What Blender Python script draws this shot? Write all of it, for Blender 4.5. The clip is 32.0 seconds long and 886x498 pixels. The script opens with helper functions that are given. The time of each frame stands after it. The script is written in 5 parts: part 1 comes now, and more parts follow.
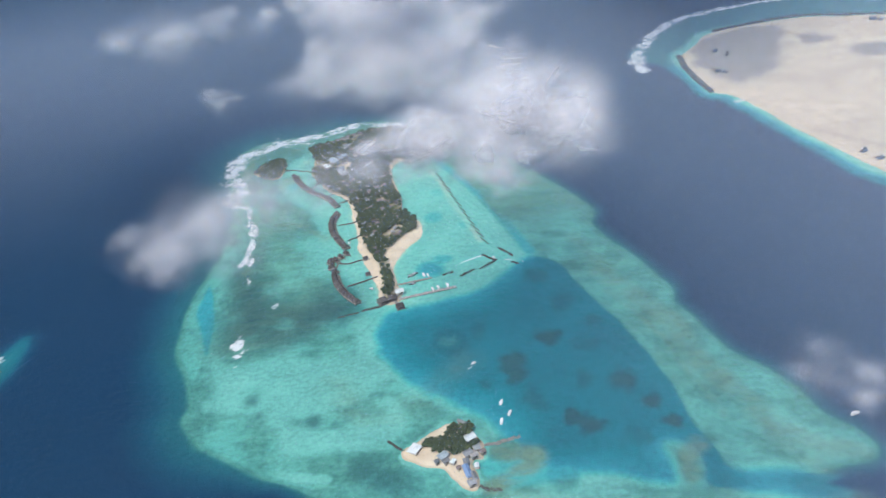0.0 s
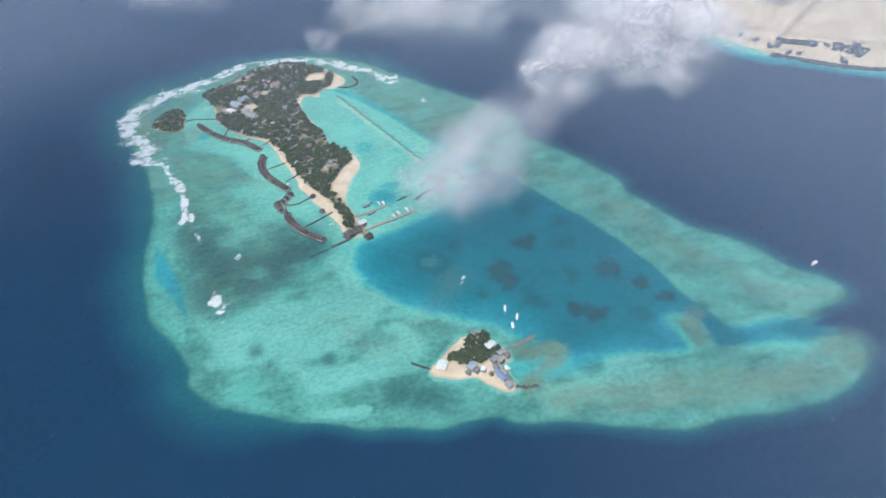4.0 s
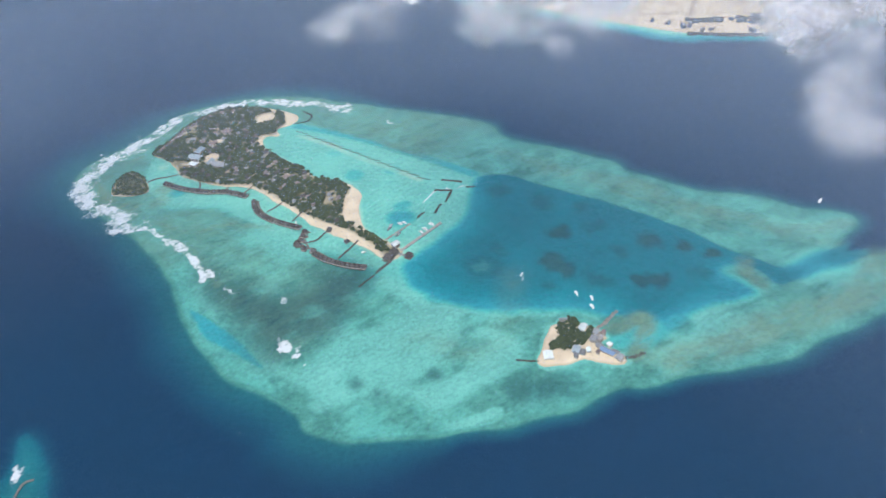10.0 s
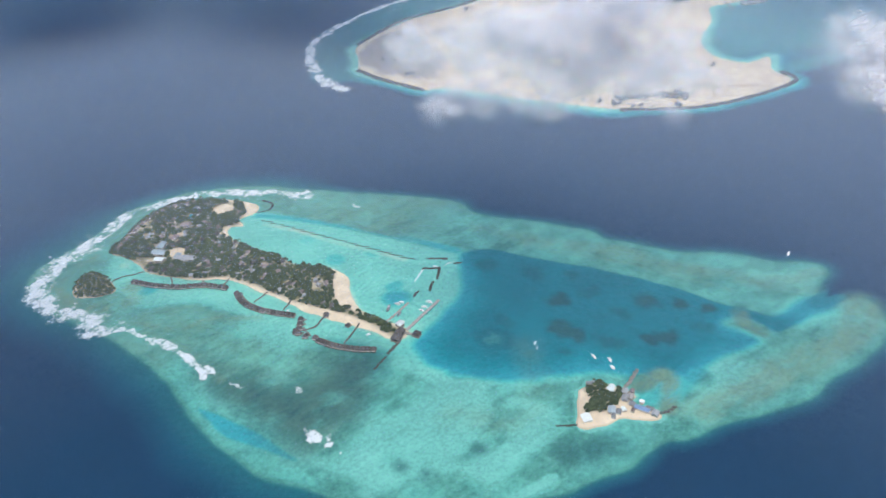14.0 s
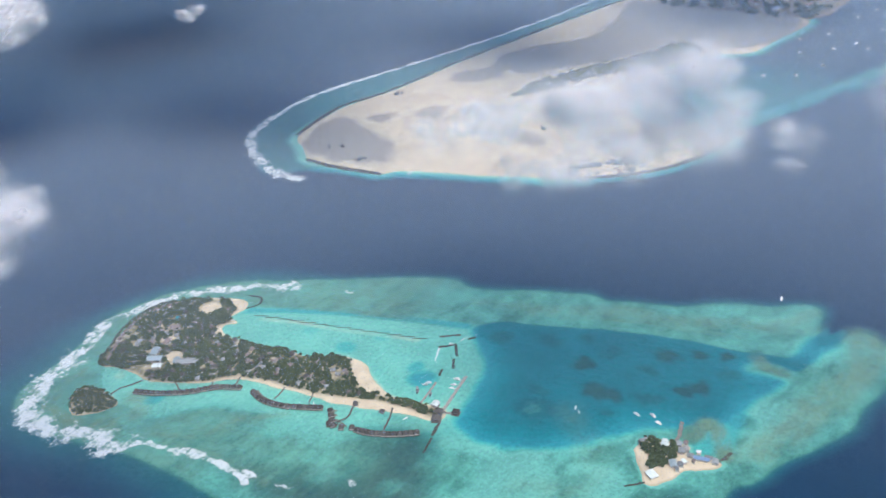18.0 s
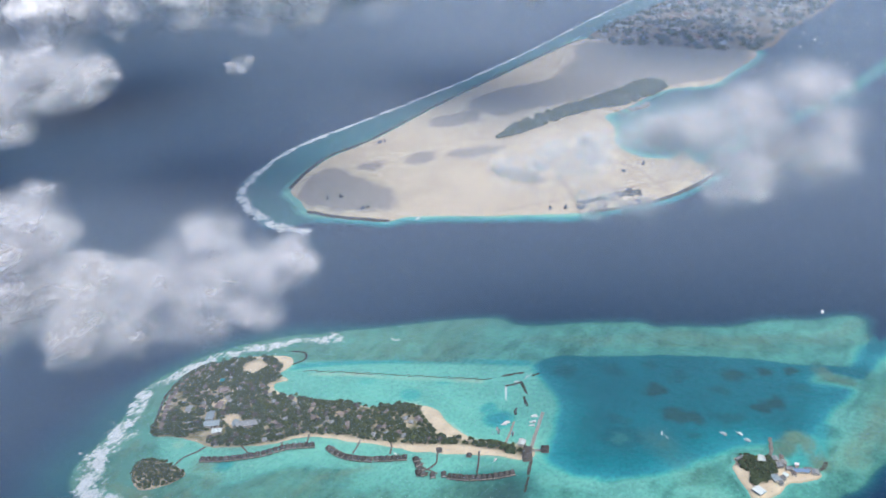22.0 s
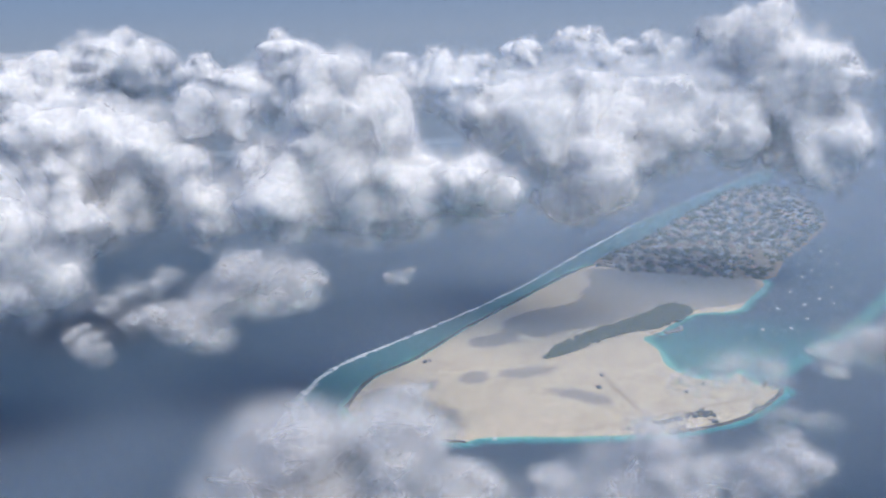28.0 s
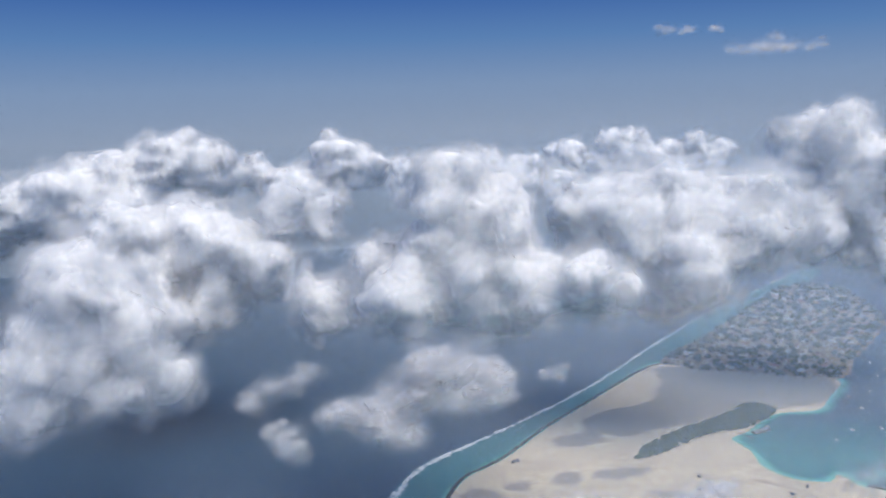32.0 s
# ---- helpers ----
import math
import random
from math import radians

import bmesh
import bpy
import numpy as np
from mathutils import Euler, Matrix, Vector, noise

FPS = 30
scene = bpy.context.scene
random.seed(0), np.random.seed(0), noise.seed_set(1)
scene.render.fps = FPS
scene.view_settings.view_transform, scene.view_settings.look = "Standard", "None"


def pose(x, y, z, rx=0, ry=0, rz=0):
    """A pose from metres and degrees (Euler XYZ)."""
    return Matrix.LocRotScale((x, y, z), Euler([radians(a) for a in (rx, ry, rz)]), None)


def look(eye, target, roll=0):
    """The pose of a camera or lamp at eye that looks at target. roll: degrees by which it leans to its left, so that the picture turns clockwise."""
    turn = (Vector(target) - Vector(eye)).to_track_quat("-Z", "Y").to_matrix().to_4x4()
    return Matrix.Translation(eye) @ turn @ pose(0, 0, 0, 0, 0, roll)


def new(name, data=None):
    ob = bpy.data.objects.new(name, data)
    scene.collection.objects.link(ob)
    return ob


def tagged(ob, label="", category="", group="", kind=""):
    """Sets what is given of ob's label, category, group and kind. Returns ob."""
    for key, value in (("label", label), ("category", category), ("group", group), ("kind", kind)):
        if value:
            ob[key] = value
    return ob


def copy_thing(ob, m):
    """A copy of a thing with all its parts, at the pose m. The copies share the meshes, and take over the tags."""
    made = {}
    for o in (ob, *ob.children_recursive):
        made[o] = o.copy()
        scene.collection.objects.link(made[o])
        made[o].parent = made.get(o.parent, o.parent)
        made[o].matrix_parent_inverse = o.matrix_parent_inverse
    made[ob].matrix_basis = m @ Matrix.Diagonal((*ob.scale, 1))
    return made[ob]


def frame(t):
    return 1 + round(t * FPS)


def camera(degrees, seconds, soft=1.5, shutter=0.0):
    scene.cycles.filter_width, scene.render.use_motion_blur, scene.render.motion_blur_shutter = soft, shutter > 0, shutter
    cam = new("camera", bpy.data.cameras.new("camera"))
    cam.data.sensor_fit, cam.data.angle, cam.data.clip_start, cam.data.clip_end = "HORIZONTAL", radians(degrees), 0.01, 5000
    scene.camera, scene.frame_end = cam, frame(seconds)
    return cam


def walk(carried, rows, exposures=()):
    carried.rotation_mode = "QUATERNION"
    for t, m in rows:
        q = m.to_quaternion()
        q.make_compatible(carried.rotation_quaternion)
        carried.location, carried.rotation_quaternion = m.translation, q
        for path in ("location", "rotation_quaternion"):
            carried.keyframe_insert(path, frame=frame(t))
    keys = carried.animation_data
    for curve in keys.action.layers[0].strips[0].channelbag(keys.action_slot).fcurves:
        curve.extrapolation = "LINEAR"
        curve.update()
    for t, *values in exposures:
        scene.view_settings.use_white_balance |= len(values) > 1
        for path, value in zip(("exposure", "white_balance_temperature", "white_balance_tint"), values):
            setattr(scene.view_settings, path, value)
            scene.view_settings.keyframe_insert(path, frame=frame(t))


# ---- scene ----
import itertools

# ---- the camera and its flight: seconds, place in metres, Euler angles in degrees ----
cam = camera(51.3, 32.0)
ROWS = [
    (0.0, 1.49, 1.20, 444.19, 58.499, 7.271, 2.279),
    (0.5, -16.81, -1.34, 447.61, 56.837, 7.368, 1.384),
    (1.0, -35.17, -3.37, 450.99, 55.138, 7.932, 0.019),
    (1.5, -53.58, -4.87, 454.30, 53.748, 7.818, -2.037),
    (2.0, -72.01, -5.85, 457.56, 52.440, 7.337, -5.032),
    (2.5, -90.45, -6.30, 460.75, 51.900, 7.374, -7.974),
    (3.0, -108.90, -6.23, 463.89, 51.978, 7.205, -9.917),
    (3.5, -127.32, -5.62, 466.96, 52.092, 7.002, -11.625),
    (5.5, -200.58, 2.15, 478.59, 51.709, 7.418, -18.584),
    (6.0, -218.71, 5.43, 481.32, 51.284, 7.639, -20.100),
    (6.5, -236.73, 9.23, 483.98, 51.082, 7.692, -21.450),
    (7.0, -254.63, 13.57, 486.56, 50.967, 7.798, -22.900),
    (7.5, -272.40, 18.44, 489.06, 50.938, 7.606, -24.217),
    (8.0, -290.03, 23.83, 491.48, 51.078, 7.659, -25.570),
    (8.5, -307.49, 29.75, 493.82, 51.206, 7.722, -26.922),
    (9.0, -324.78, 36.18, 496.07, 51.359, 7.628, -28.186),
    (9.5, -341.88, 43.14, 498.23, 51.497, 7.537, -29.421),
    (10.0, -358.79, 50.60, 500.31, 51.605, 7.240, -30.778),
    (10.5, -375.48, 58.56, 502.29, 51.914, 6.939, -32.261),
    (11.0, -391.94, 67.03, 504.17, 52.099, 6.983, -33.656),
    (11.5, -408.17, 75.99, 505.96, 52.372, 6.921, -34.940),
    (12.0, -424.16, 85.43, 507.66, 52.837, 6.606, -36.279),
    (12.5, -439.88, 95.35, 509.25, 53.284, 6.271, -37.636),
    (13.0, -455.34, 105.74, 510.74, 53.888, 5.891, -39.047),
    (13.5, -470.52, 116.59, 512.14, 54.703, 5.137, -40.268),
    (14.0, -485.42, 127.89, 513.42, 55.890, 4.448, -41.492),
    (14.5, -500.02, 139.62, 514.61, 56.930, 4.238, -42.810),
    (16.5, -555.35, 190.69, 518.33, 58.998, 3.919, -48.347),
    (17.0, -568.39, 204.43, 519.01, 59.719, 3.848, -49.557),
    (17.5, -581.10, 218.52, 519.58, 59.861, 4.086, -50.797),
    (18.0, -593.47, 232.94, 520.06, 60.386, 4.040, -51.883),
    (18.5, -605.52, 247.70, 520.45, 61.192, 3.968, -52.993),
    (19.0, -617.24, 262.75, 520.74, 61.904, 3.966, -54.094),
    (19.5, -628.62, 278.09, 520.94, 62.755, 3.930, -55.198),
    (20.0, -639.67, 293.69, 521.05, 63.806, 3.923, -56.156),
    (20.5, -650.40, 309.54, 521.09, 64.134, 4.017, -56.944),
    (21.0, -660.80, 325.61, 521.04, 63.292, 4.291, -57.540),
    (21.5, -670.88, 341.88, 520.93, 62.697, 4.718, -58.474),
    (22.0, -680.65, 358.32, 520.75, 62.972, 4.675, -59.383),
    (22.5, -690.10, 374.91, 520.51, 63.851, 4.192, -60.156),
    (23.0, -699.26, 391.62, 520.22, 65.147, 3.784, -60.796),
    (23.5, -708.13, 408.43, 519.88, 66.153, 3.629, -61.543),
    (24.0, -716.72, 425.31, 519.51, 67.183, 3.392, -62.182),
    (24.5, -725.05, 442.23, 519.10, 68.423, 2.992, -62.704),
    (25.0, -733.12, 459.15, 518.68, 69.729, 2.570, -63.142),
    (25.5, -740.95, 476.06, 518.26, 71.242, 2.347, -63.404),
    (27.5, -770.24, 542.77, 516.70, 76.342, 2.193, -64.723),
    (28.0, -777.15, 559.05, 516.41, 76.773, 2.149, -64.475),
    (28.5, -783.95, 575.10, 516.20, 77.151, 1.903, -63.889),
    (29.0, -790.65, 590.86, 516.07, 78.388, 1.936, -63.498),
    (29.5, -797.28, 606.32, 516.04, 78.575, 1.967, -63.425),
    (30.0, -803.89, 621.41, 516.14, 77.358, 1.808, -63.759),
    (30.5, -810.48, 636.11, 516.37, 76.873, 2.065, -64.157),
    (31.0, -817.10, 650.36, 516.76, 78.309, 2.336, -64.235),
    (31.5, -823.79, 664.11, 517.33, 80.643, 2.255, -64.084),
    (32.0, -830.57, 677.33, 518.10, 82.880, 2.107, -64.078),
]
EXPOSURE = [(0.0, 0.12), (9.0, 0.20), (17.0, 0.20), (21.0, 0.10), (25.0, -0.02), (28.5, -0.20), (32.0, -0.20)]
walk(cam, [(r[0], pose(*r[1:])) for r in ROWS], EXPOSURE)

# ---- world, sun ----
SUN_ELEVATION, SUN_AZIMUTH = radians(58), radians(240)
scene.cycles.transparent_max_bounces = 400
world = bpy.data.worlds.new("tropical_sky")
scene.world = world
world.use_nodes = True
wn = world.node_tree.nodes
sky = wn.new("ShaderNodeTexSky")
sky.sky_type, sky.sun_disc = "NISHITA", False
sky.sun_elevation, sky.sun_rotation = SUN_ELEVATION, math.pi / 2 - SUN_AZIMUTH
sky.altitude, sky.air_density, sky.dust_density, sky.ozone_density = 400.0, 1.0, 1.4, 2.5
world.node_tree.links.new(sky.outputs[0], wn["Background"].inputs[0])
wn["Background"].inputs[1].default_value = 0.15
sun_data = bpy.data.lights.new("sun", "SUN")
sun_data.energy, sun_data.angle, sun_data.color = 3.0, radians(34.0), (1.0, 0.94, 0.86)
sun = new("sun", sun_data)
sun_way = Vector((math.cos(SUN_AZIMUTH) * math.cos(SUN_ELEVATION), math.sin(SUN_AZIMUTH) * math.cos(SUN_ELEVATION), math.sin(SUN_ELEVATION)))
sun.matrix_world = look(sun_way * 900, (0, 0, 0))


# ---- small numeric tools ----
def lattice(x, y, size, seed):
    """Smooth value noise of one scale, 0 to 1, on arrays."""
    rng = np.random.default_rng(seed)
    table = rng.random((256, 256))
    u, v = x / size, y / size
    i, j = np.floor(u).astype(int), np.floor(v).astype(int)
    a, b = u - i, v - j
    a, b = a * a * (3 - 2 * a), b * b * (3 - 2 * b)
    t = lambda p, q: table[(i + p) % 256, (j + q) % 256]
    return (t(0, 0) * (1 - a) + t(1, 0) * a) * (1 - b) + (t(0, 1) * (1 - a) + t(1, 1) * a) * b


def rough(x, y, size, seed, octaves=3):
    total, weight = 0, 0
    for k in range(octaves):
        w = 0.5 ** k
        total = total + w * lattice(x + 91 * k, y - 57 * k, size * 0.5 ** k, seed + k)
        weight += w
    return total / weight


def smooth(a, b, x):
    t = np.clip((x - a) / (b - a), 0, 1)
    return t * t * (3 - 2 * t)


def spline(points, closed=True, sub=5):
    p = np.array(points, float)
    n = len(p)
    out = []
    for i in range(n if closed else n - 1):
        if closed:
            a, b, c, d = p[i - 1], p[i], p[(i + 1) % n], p[(i + 2) % n]
        else:
            a, b, c, d = p[max(i - 1, 0)], p[i], p[i + 1], p[min(i + 2, n - 1)]
        for k in range(sub):
            t = k / sub
            out.append(0.5 * (2 * b + (c - a) * t + (2 * a - 5 * b + 4 * c - d) * t * t + (3 * b - a - 3 * c + d) * t ** 3))
    if not closed:
        out.append(p[-1])
    return np.array(out)


def distance(x, y, line, closed=True, reach=70.0):
    """Distance from points to an outline, negative inside; far points get reach."""
    x, y = np.asarray(x, float), np.asarray(y, float)
    flat_x, flat_y = x.ravel(), y.ravel()
    res = np.full(flat_x.shape, reach)
    lo, hi = line.min(0) - reach, line.max(0) + reach
    near = np.nonzero((flat_x > lo[0]) & (flat_x < hi[0]) & (flat_y > lo[1]) & (flat_y < hi[1]))[0]
    a = line
    b = np.roll(line, -1, 0)
    if not closed:
        a, b = a[:-1], b[:-1]
    d = b - a
    ll = (d * d).sum(1) + 1e-9
    for s in range(0, len(near), 20000):
        k = near[s:s + 20000]
        px, py = flat_x[k][:, None], flat_y[k][:, None]
        t = np.clip(((px - a[:, 0]) * d[:, 0] + (py - a[:, 1]) * d[:, 1]) / ll, 0, 1)
        dist = np.sqrt(((px - a[:, 0] - t * d[:, 0]) ** 2 + (py - a[:, 1] - t * d[:, 1]) ** 2).min(1))
        if closed:
            cross = ((a[:, 1] > py) != (b[:, 1] > py)) & (px < d[:, 0] * (py - a[:, 1]) / np.where(d[:, 1] == 0, 1e-9, d[:, 1]) + a[:, 0])
            dist = np.where(cross.sum(1) % 2 == 1, -dist, dist)
        res[k] = np.clip(dist, -reach * 3, reach)
    return res.reshape(x.shape)


def inside(line, x, y):
    return distance(np.array([x]), np.array([y]), line)[0] < 0


# ---- node helper and materials ----
class Nodes:
    def __init__(self, name):
        self.mat = bpy.data.materials.new(name)
        self.mat.use_nodes = True
        self.tree = self.mat.node_tree
        self.bsdf = self.tree.nodes["Principled BSDF"]
        self.out = self.tree.nodes["Material Output"]

    def add(self, kind, **values):
        n = self.tree.nodes.new(kind)
        for k, v in values.items():
            key = k.replace("_", " ")
            sock = n.inputs.get(key) or n.inputs.get(key.title()) or n.inputs.get(k)
            self.put(sock, v)
        return n

    def put(self, sock, v):
        if isinstance(v, bpy.types.NodeSocket):
            self.tree.links.new(v, sock)
        else:
            sock.default_value = v

    def place(self):
        return self.add("ShaderNodeNewGeometry").outputs["Position"]

    def local(self):
        return self.add("ShaderNodeTexCoord").outputs["Object"]

    def attr(self, name):
        n = self.tree.nodes.new("ShaderNodeAttribute")
        n.attribute_name = name
        return n.outputs["Fac"]

    def noise(self, scale, detail=3.0, rough_=0.55, where=None):
        n = self.add("ShaderNodeTexNoise", Scale=scale, Detail=detail, Roughness=rough_)
        self.put(n.inputs["Vector"], where or self.place())
        return n.outputs["Fac"]

    def math(self, op, a, b=0.0, clamp=False):
        n = self.tree.nodes.new("ShaderNodeMath")
        n.operation, n.use_clamp = op, clamp
        self.put(n.inputs[0], a), self.put(n.inputs[1], b)
        return n.outputs[0]

    def step(self, x, a, b, lo=0.0, hi=1.0):
        n = self.tree.nodes.new("ShaderNodeMapRange")
        n.interpolation_type = "SMOOTHSTEP"
        for i, v in enumerate((x, a, b, lo, hi)):
            self.put(n.inputs[i], v)
        return n.outputs[0]

    def mix(self, f, a, b):
        n = self.tree.nodes.new("ShaderNodeMix")
        n.data_type = "RGBA"
        self.put(n.inputs["Factor"], f)
        self.put(n.inputs[6], a if isinstance(a, bpy.types.NodeSocket) else (*a, 1))
        self.put(n.inputs[7], b if isinstance(b, bpy.types.NodeSocket) else (*b, 1))
        return n.outputs[2]

    def ramp(self, f, stops):
        n = self.tree.nodes.new("ShaderNodeValToRGB")
        self.put(n.inputs[0], f)
        e = n.color_ramp.elements
        while len(e) < len(stops):
            e.new(0.5)
        for el, (p, c) in zip(e, stops):
            el.position, el.color = p, (*c, 1)
        return n.outputs[0]

    def bump(self, height, strength, dist=0.3):
        n = self.add("ShaderNodeBump", Strength=strength, Distance=dist)
        self.put(n.inputs["Height"], height)
        self.put(self.bsdf.inputs["Normal"], n.outputs[0])

    def done(self, color, roughness=0.9, metal=0.0, spec=0.3):
        self.put(self.bsdf.inputs["Base Color"], color if isinstance(color, bpy.types.NodeSocket) else (*color, 1))
        self.put(self.bsdf.inputs["Roughness"], roughness)
        self.put(self.bsdf.inputs["Metallic"], metal)
        self.put(self.bsdf.inputs["Specular IOR Level"], spec)
        return self.mat


def sea_material():
    m = Nodes("sea_water")
    depth, reef, foam, dark_bed = m.attr("depth"), m.attr("reef"), m.attr("foam"), m.attr("dark_bed")
    big, mid, fine = m.noise(0.012, 4), m.noise(0.06, 5, 0.6), m.noise(0.35, 4, 0.65)
    shallow = m.step(depth, 0.85, 0.3)
    wobble = m.math("MULTIPLY", m.math("ADD", m.math("SUBTRACT", mid, 0.5), m.math("MULTIPLY", m.math("SUBTRACT", fine, 0.5), 0.5)), m.math("MULTIPLY", shallow, 0.055))
    d = m.math("ADD", depth, wobble, True)
    water = m.ramp(d, [(0.0, (0.50, 0.60, 0.46)), (0.06, (0.23, 0.61, 0.48)), (0.16, (0.085, 0.49, 0.435)), (0.30, (0.028, 0.31, 0.37)),
                       (0.50, (0.008, 0.225, 0.265)), (0.66, (0.008, 0.180, 0.222)), (0.82, (0.008, 0.068, 0.125)), (1.0, (0.005, 0.040, 0.090))])
    clump = m.noise(0.045, 6, 0.68)
    speck = m.noise(0.22, 5, 0.7)
    drawn = m.tree.nodes.new("ShaderNodeMapping")
    drawn.inputs["Rotation"].default_value = (0, 0, radians(38))
    drawn.inputs["Scale"].default_value = (0.22, 1.0, 1.0)
    m.put(drawn.inputs["Vector"], m.place())
    streak = m.noise(0.11, 5, 0.65, drawn.outputs[0])
    mottle = m.math("ADD", m.math("MULTIPLY", clump, 0.46), m.math("ADD", m.math("MULTIPLY", speck, 0.22), m.math("MULTIPLY", streak, 0.32)))
    coral = m.ramp(mottle, [(0.32, (0.046, 0.195, 0.165)), (0.45, (0.072, 0.275, 0.225)), (0.54, (0.100, 0.35, 0.280)), (0.68, (0.165, 0.48, 0.37))])
    slope = m.ramp(depth, [(0.30, (0.036, 0.20, 0.18)), (0.50, (0.016, 0.13, 0.155)), (0.72, (0.009, 0.082, 0.13)), (1.0, (0.005, 0.040, 0.090))])
    tint = m.mix(m.step(d, 0.26, 0.48), coral, slope)
    pale = m.ramp(d, [(0.0, (0.23, 0.60, 0.50)), (0.16, (0.135, 0.49, 0.41)), (0.26, (0.080, 0.38, 0.335))])
    drift = m.step(m.math("ADD", m.noise(0.018, 5, 0.6), m.math("MULTIPLY", m.math("SUBTRACT", mottle, 0.5), 0.5)), 0.40, 0.64)
    drift = m.math("MAXIMUM", drift, m.math("MULTIPLY", m.step(depth, 0.165, 0.09), m.step(mottle, 0.34, 0.5, 0.45, 1.0)))
    tint = m.mix(m.math("MULTIPLY", drift, m.step(depth, 0.30, 0.16, 0.0, 0.9)), tint, pale)
    col = m.mix(reef, water, tint)
    col = m.mix(m.math("MULTIPLY", dark_bed, m.step(m.noise(0.03, 5, 0.55), 0.24, 0.52)), col, (0.016, 0.085, 0.092))
    col = m.mix(m.math("MULTIPLY", m.attr("rubble"), m.step(m.math("ADD", m.math("MULTIPLY", streak, 0.5), m.math("MULTIPLY", m.noise(0.05, 6, 0.65), 0.5)), 0.30, 0.60)), col, (0.185, 0.265, 0.175))
    churn = m.step(m.math("ADD", m.math("MULTIPLY", m.noise(0.07, 5, 0.62), 0.62), m.math("MULTIPLY", m.noise(0.24, 4, 0.6), 0.38)), 0.34, 0.64)
    white = m.step(m.math("ADD", m.math("MULTIPLY", churn, 0.95), foam), 0.92, 1.60)
    white = m.math("MULTIPLY", white, m.step(foam, 0.02, 0.2))
    chop = m.math("ADD", m.math("MULTIPLY", m.noise(0.25, 4, 0.7), 0.6), m.math("MULTIPLY", m.noise(0.02, 4, 0.6), 0.4))
    col = m.mix(m.step(chop, 0.40, 0.62, 0.0, 0.30), col, (0.006, 0.032, 0.066))
    caps = m.math("MULTIPLY", m.step(m.noise(0.30, 2, 0.5), 0.75, 0.78), m.step(m.noise(0.01, 2, 0.5), 0.50, 0.56))
    white = m.math("MAXIMUM", white, m.math("MULTIPLY", caps, 0.8))
    col = m.mix(m.math("MULTIPLY", white, 0.92), col, (0.70, 0.74, 0.75))
    m.bump(m.math("ADD", m.noise(0.16, 3, 0.6), m.math("MULTIPLY", m.noise(0.7, 3, 0.6), 0.45)), 0.5, 1.6)
    m.bsdf.inputs["IOR"].default_value = 1.33
    return m.done(col, m.math("ADD", m.math("MULTIPLY", white, 0.5), m.math("ADD", 0.36, m.math("MULTIPLY", big, 0.08))), spec=0.24)


def sand_material(name, light, dark, green, soil=0.0, cloud_shade=None):
    m = Nodes(name)
    inner, track = m.attr("inner"), m.attr("track")
    wide, grain, rut = m.noise(0.012, 5, 0.6), m.noise(0.9, 4, 0.6), m.noise(0.07, 6, 0.65)
    col = m.mix(m.step(rut, 0.35, 0.7), light, dark)
    col = m.mix(m.math("MULTIPLY", m.step(wide, 0.46, 0.62), 0.6), col, dark)
    col = m.mix(m.math("MULTIPLY", m.step(grain, 0.4, 0.7), 0.25), col, tuple(v * 0.78 for v in light))
    # cloud shade on the sand, painted grey into its colour
    if cloud_shade:
        edge = m.math("ADD", m.attr("cloud_shade"), m.math("MULTIPLY", m.math("SUBTRACT", m.noise(0.02, 6, 0.62), 0.5), 1.9))
        col = m.mix(m.step(edge, 0.28, 0.78, 0.0, 0.9), col, cloud_shade)
    wet_or_shade = m.step(inner, 2.2, 0.3)
    col = m.mix(m.math("MULTIPLY", wet_or_shade, 0.5), col, tuple(v * 0.62 for v in dark))
    if soil:
        col = m.mix(m.math("MULTIPLY", m.attr("veg"), m.step(m.noise(0.09, 5, 0.65), 0.36, 0.66, 0.32, soil)), col, green)
    col = m.mix(m.math("MULTIPLY", track, 0.55), col, tuple(v * 0.55 for v in dark))
    m.bump(m.math("ADD", grain, rut), 0.4, 0.3)
    return m.done(col, 0.95, spec=0.1)


def plain(name, color, vary=0.18, scale=1.5, roughness=0.8, metal=0.0, spec=0.3, per_thing=0.25, bump=0.3, lines=None):
    """Painted, thatched or stone surface: colour that varies from thing to thing and over two scales."""
    m = Nodes(name)
    dark, pale = tuple(v * (1 - vary * 1.6) for v in color), tuple(min(1, v * (1 + vary)) for v in color)
    g = m.noise(scale, 5, 0.6, m.local())
    h = m.noise(scale * 7, 3, 0.6, m.local())
    col = m.mix(m.step(g, 0.3, 0.7), dark, pale)
    col = m.mix(m.math("MULTIPLY", m.step(h, 0.45, 0.7), 0.4), col, dark)
    rnd = m.add("ShaderNodeObjectInfo").outputs["Random"]
    hsv = m.tree.nodes.new("ShaderNodeHueSaturation")
    m.put(hsv.inputs["Value"], m.step(rnd, 0, 1, 1 - per_thing, 1 + per_thing))
    m.put(hsv.inputs["Saturation"], m.step(m.math("FRACT", m.math("MULTIPLY", rnd, 7.31)), 0, 1, 1 - per_thing, 1 + per_thing * 0.5))
    m.put(hsv.inputs["Color"], col)
    height = h
    if lines:
        w = m.add("ShaderNodeTexWave", Scale=lines, Distortion=0.6, Detail=2.0)
        m.put(w.inputs["Vector"], m.local())
        height = m.math("ADD", h, w.outputs["Fac"])
    m.bump(height, bump, 0.15)
    return m.done(hsv.outputs[0], roughness, metal, spec)


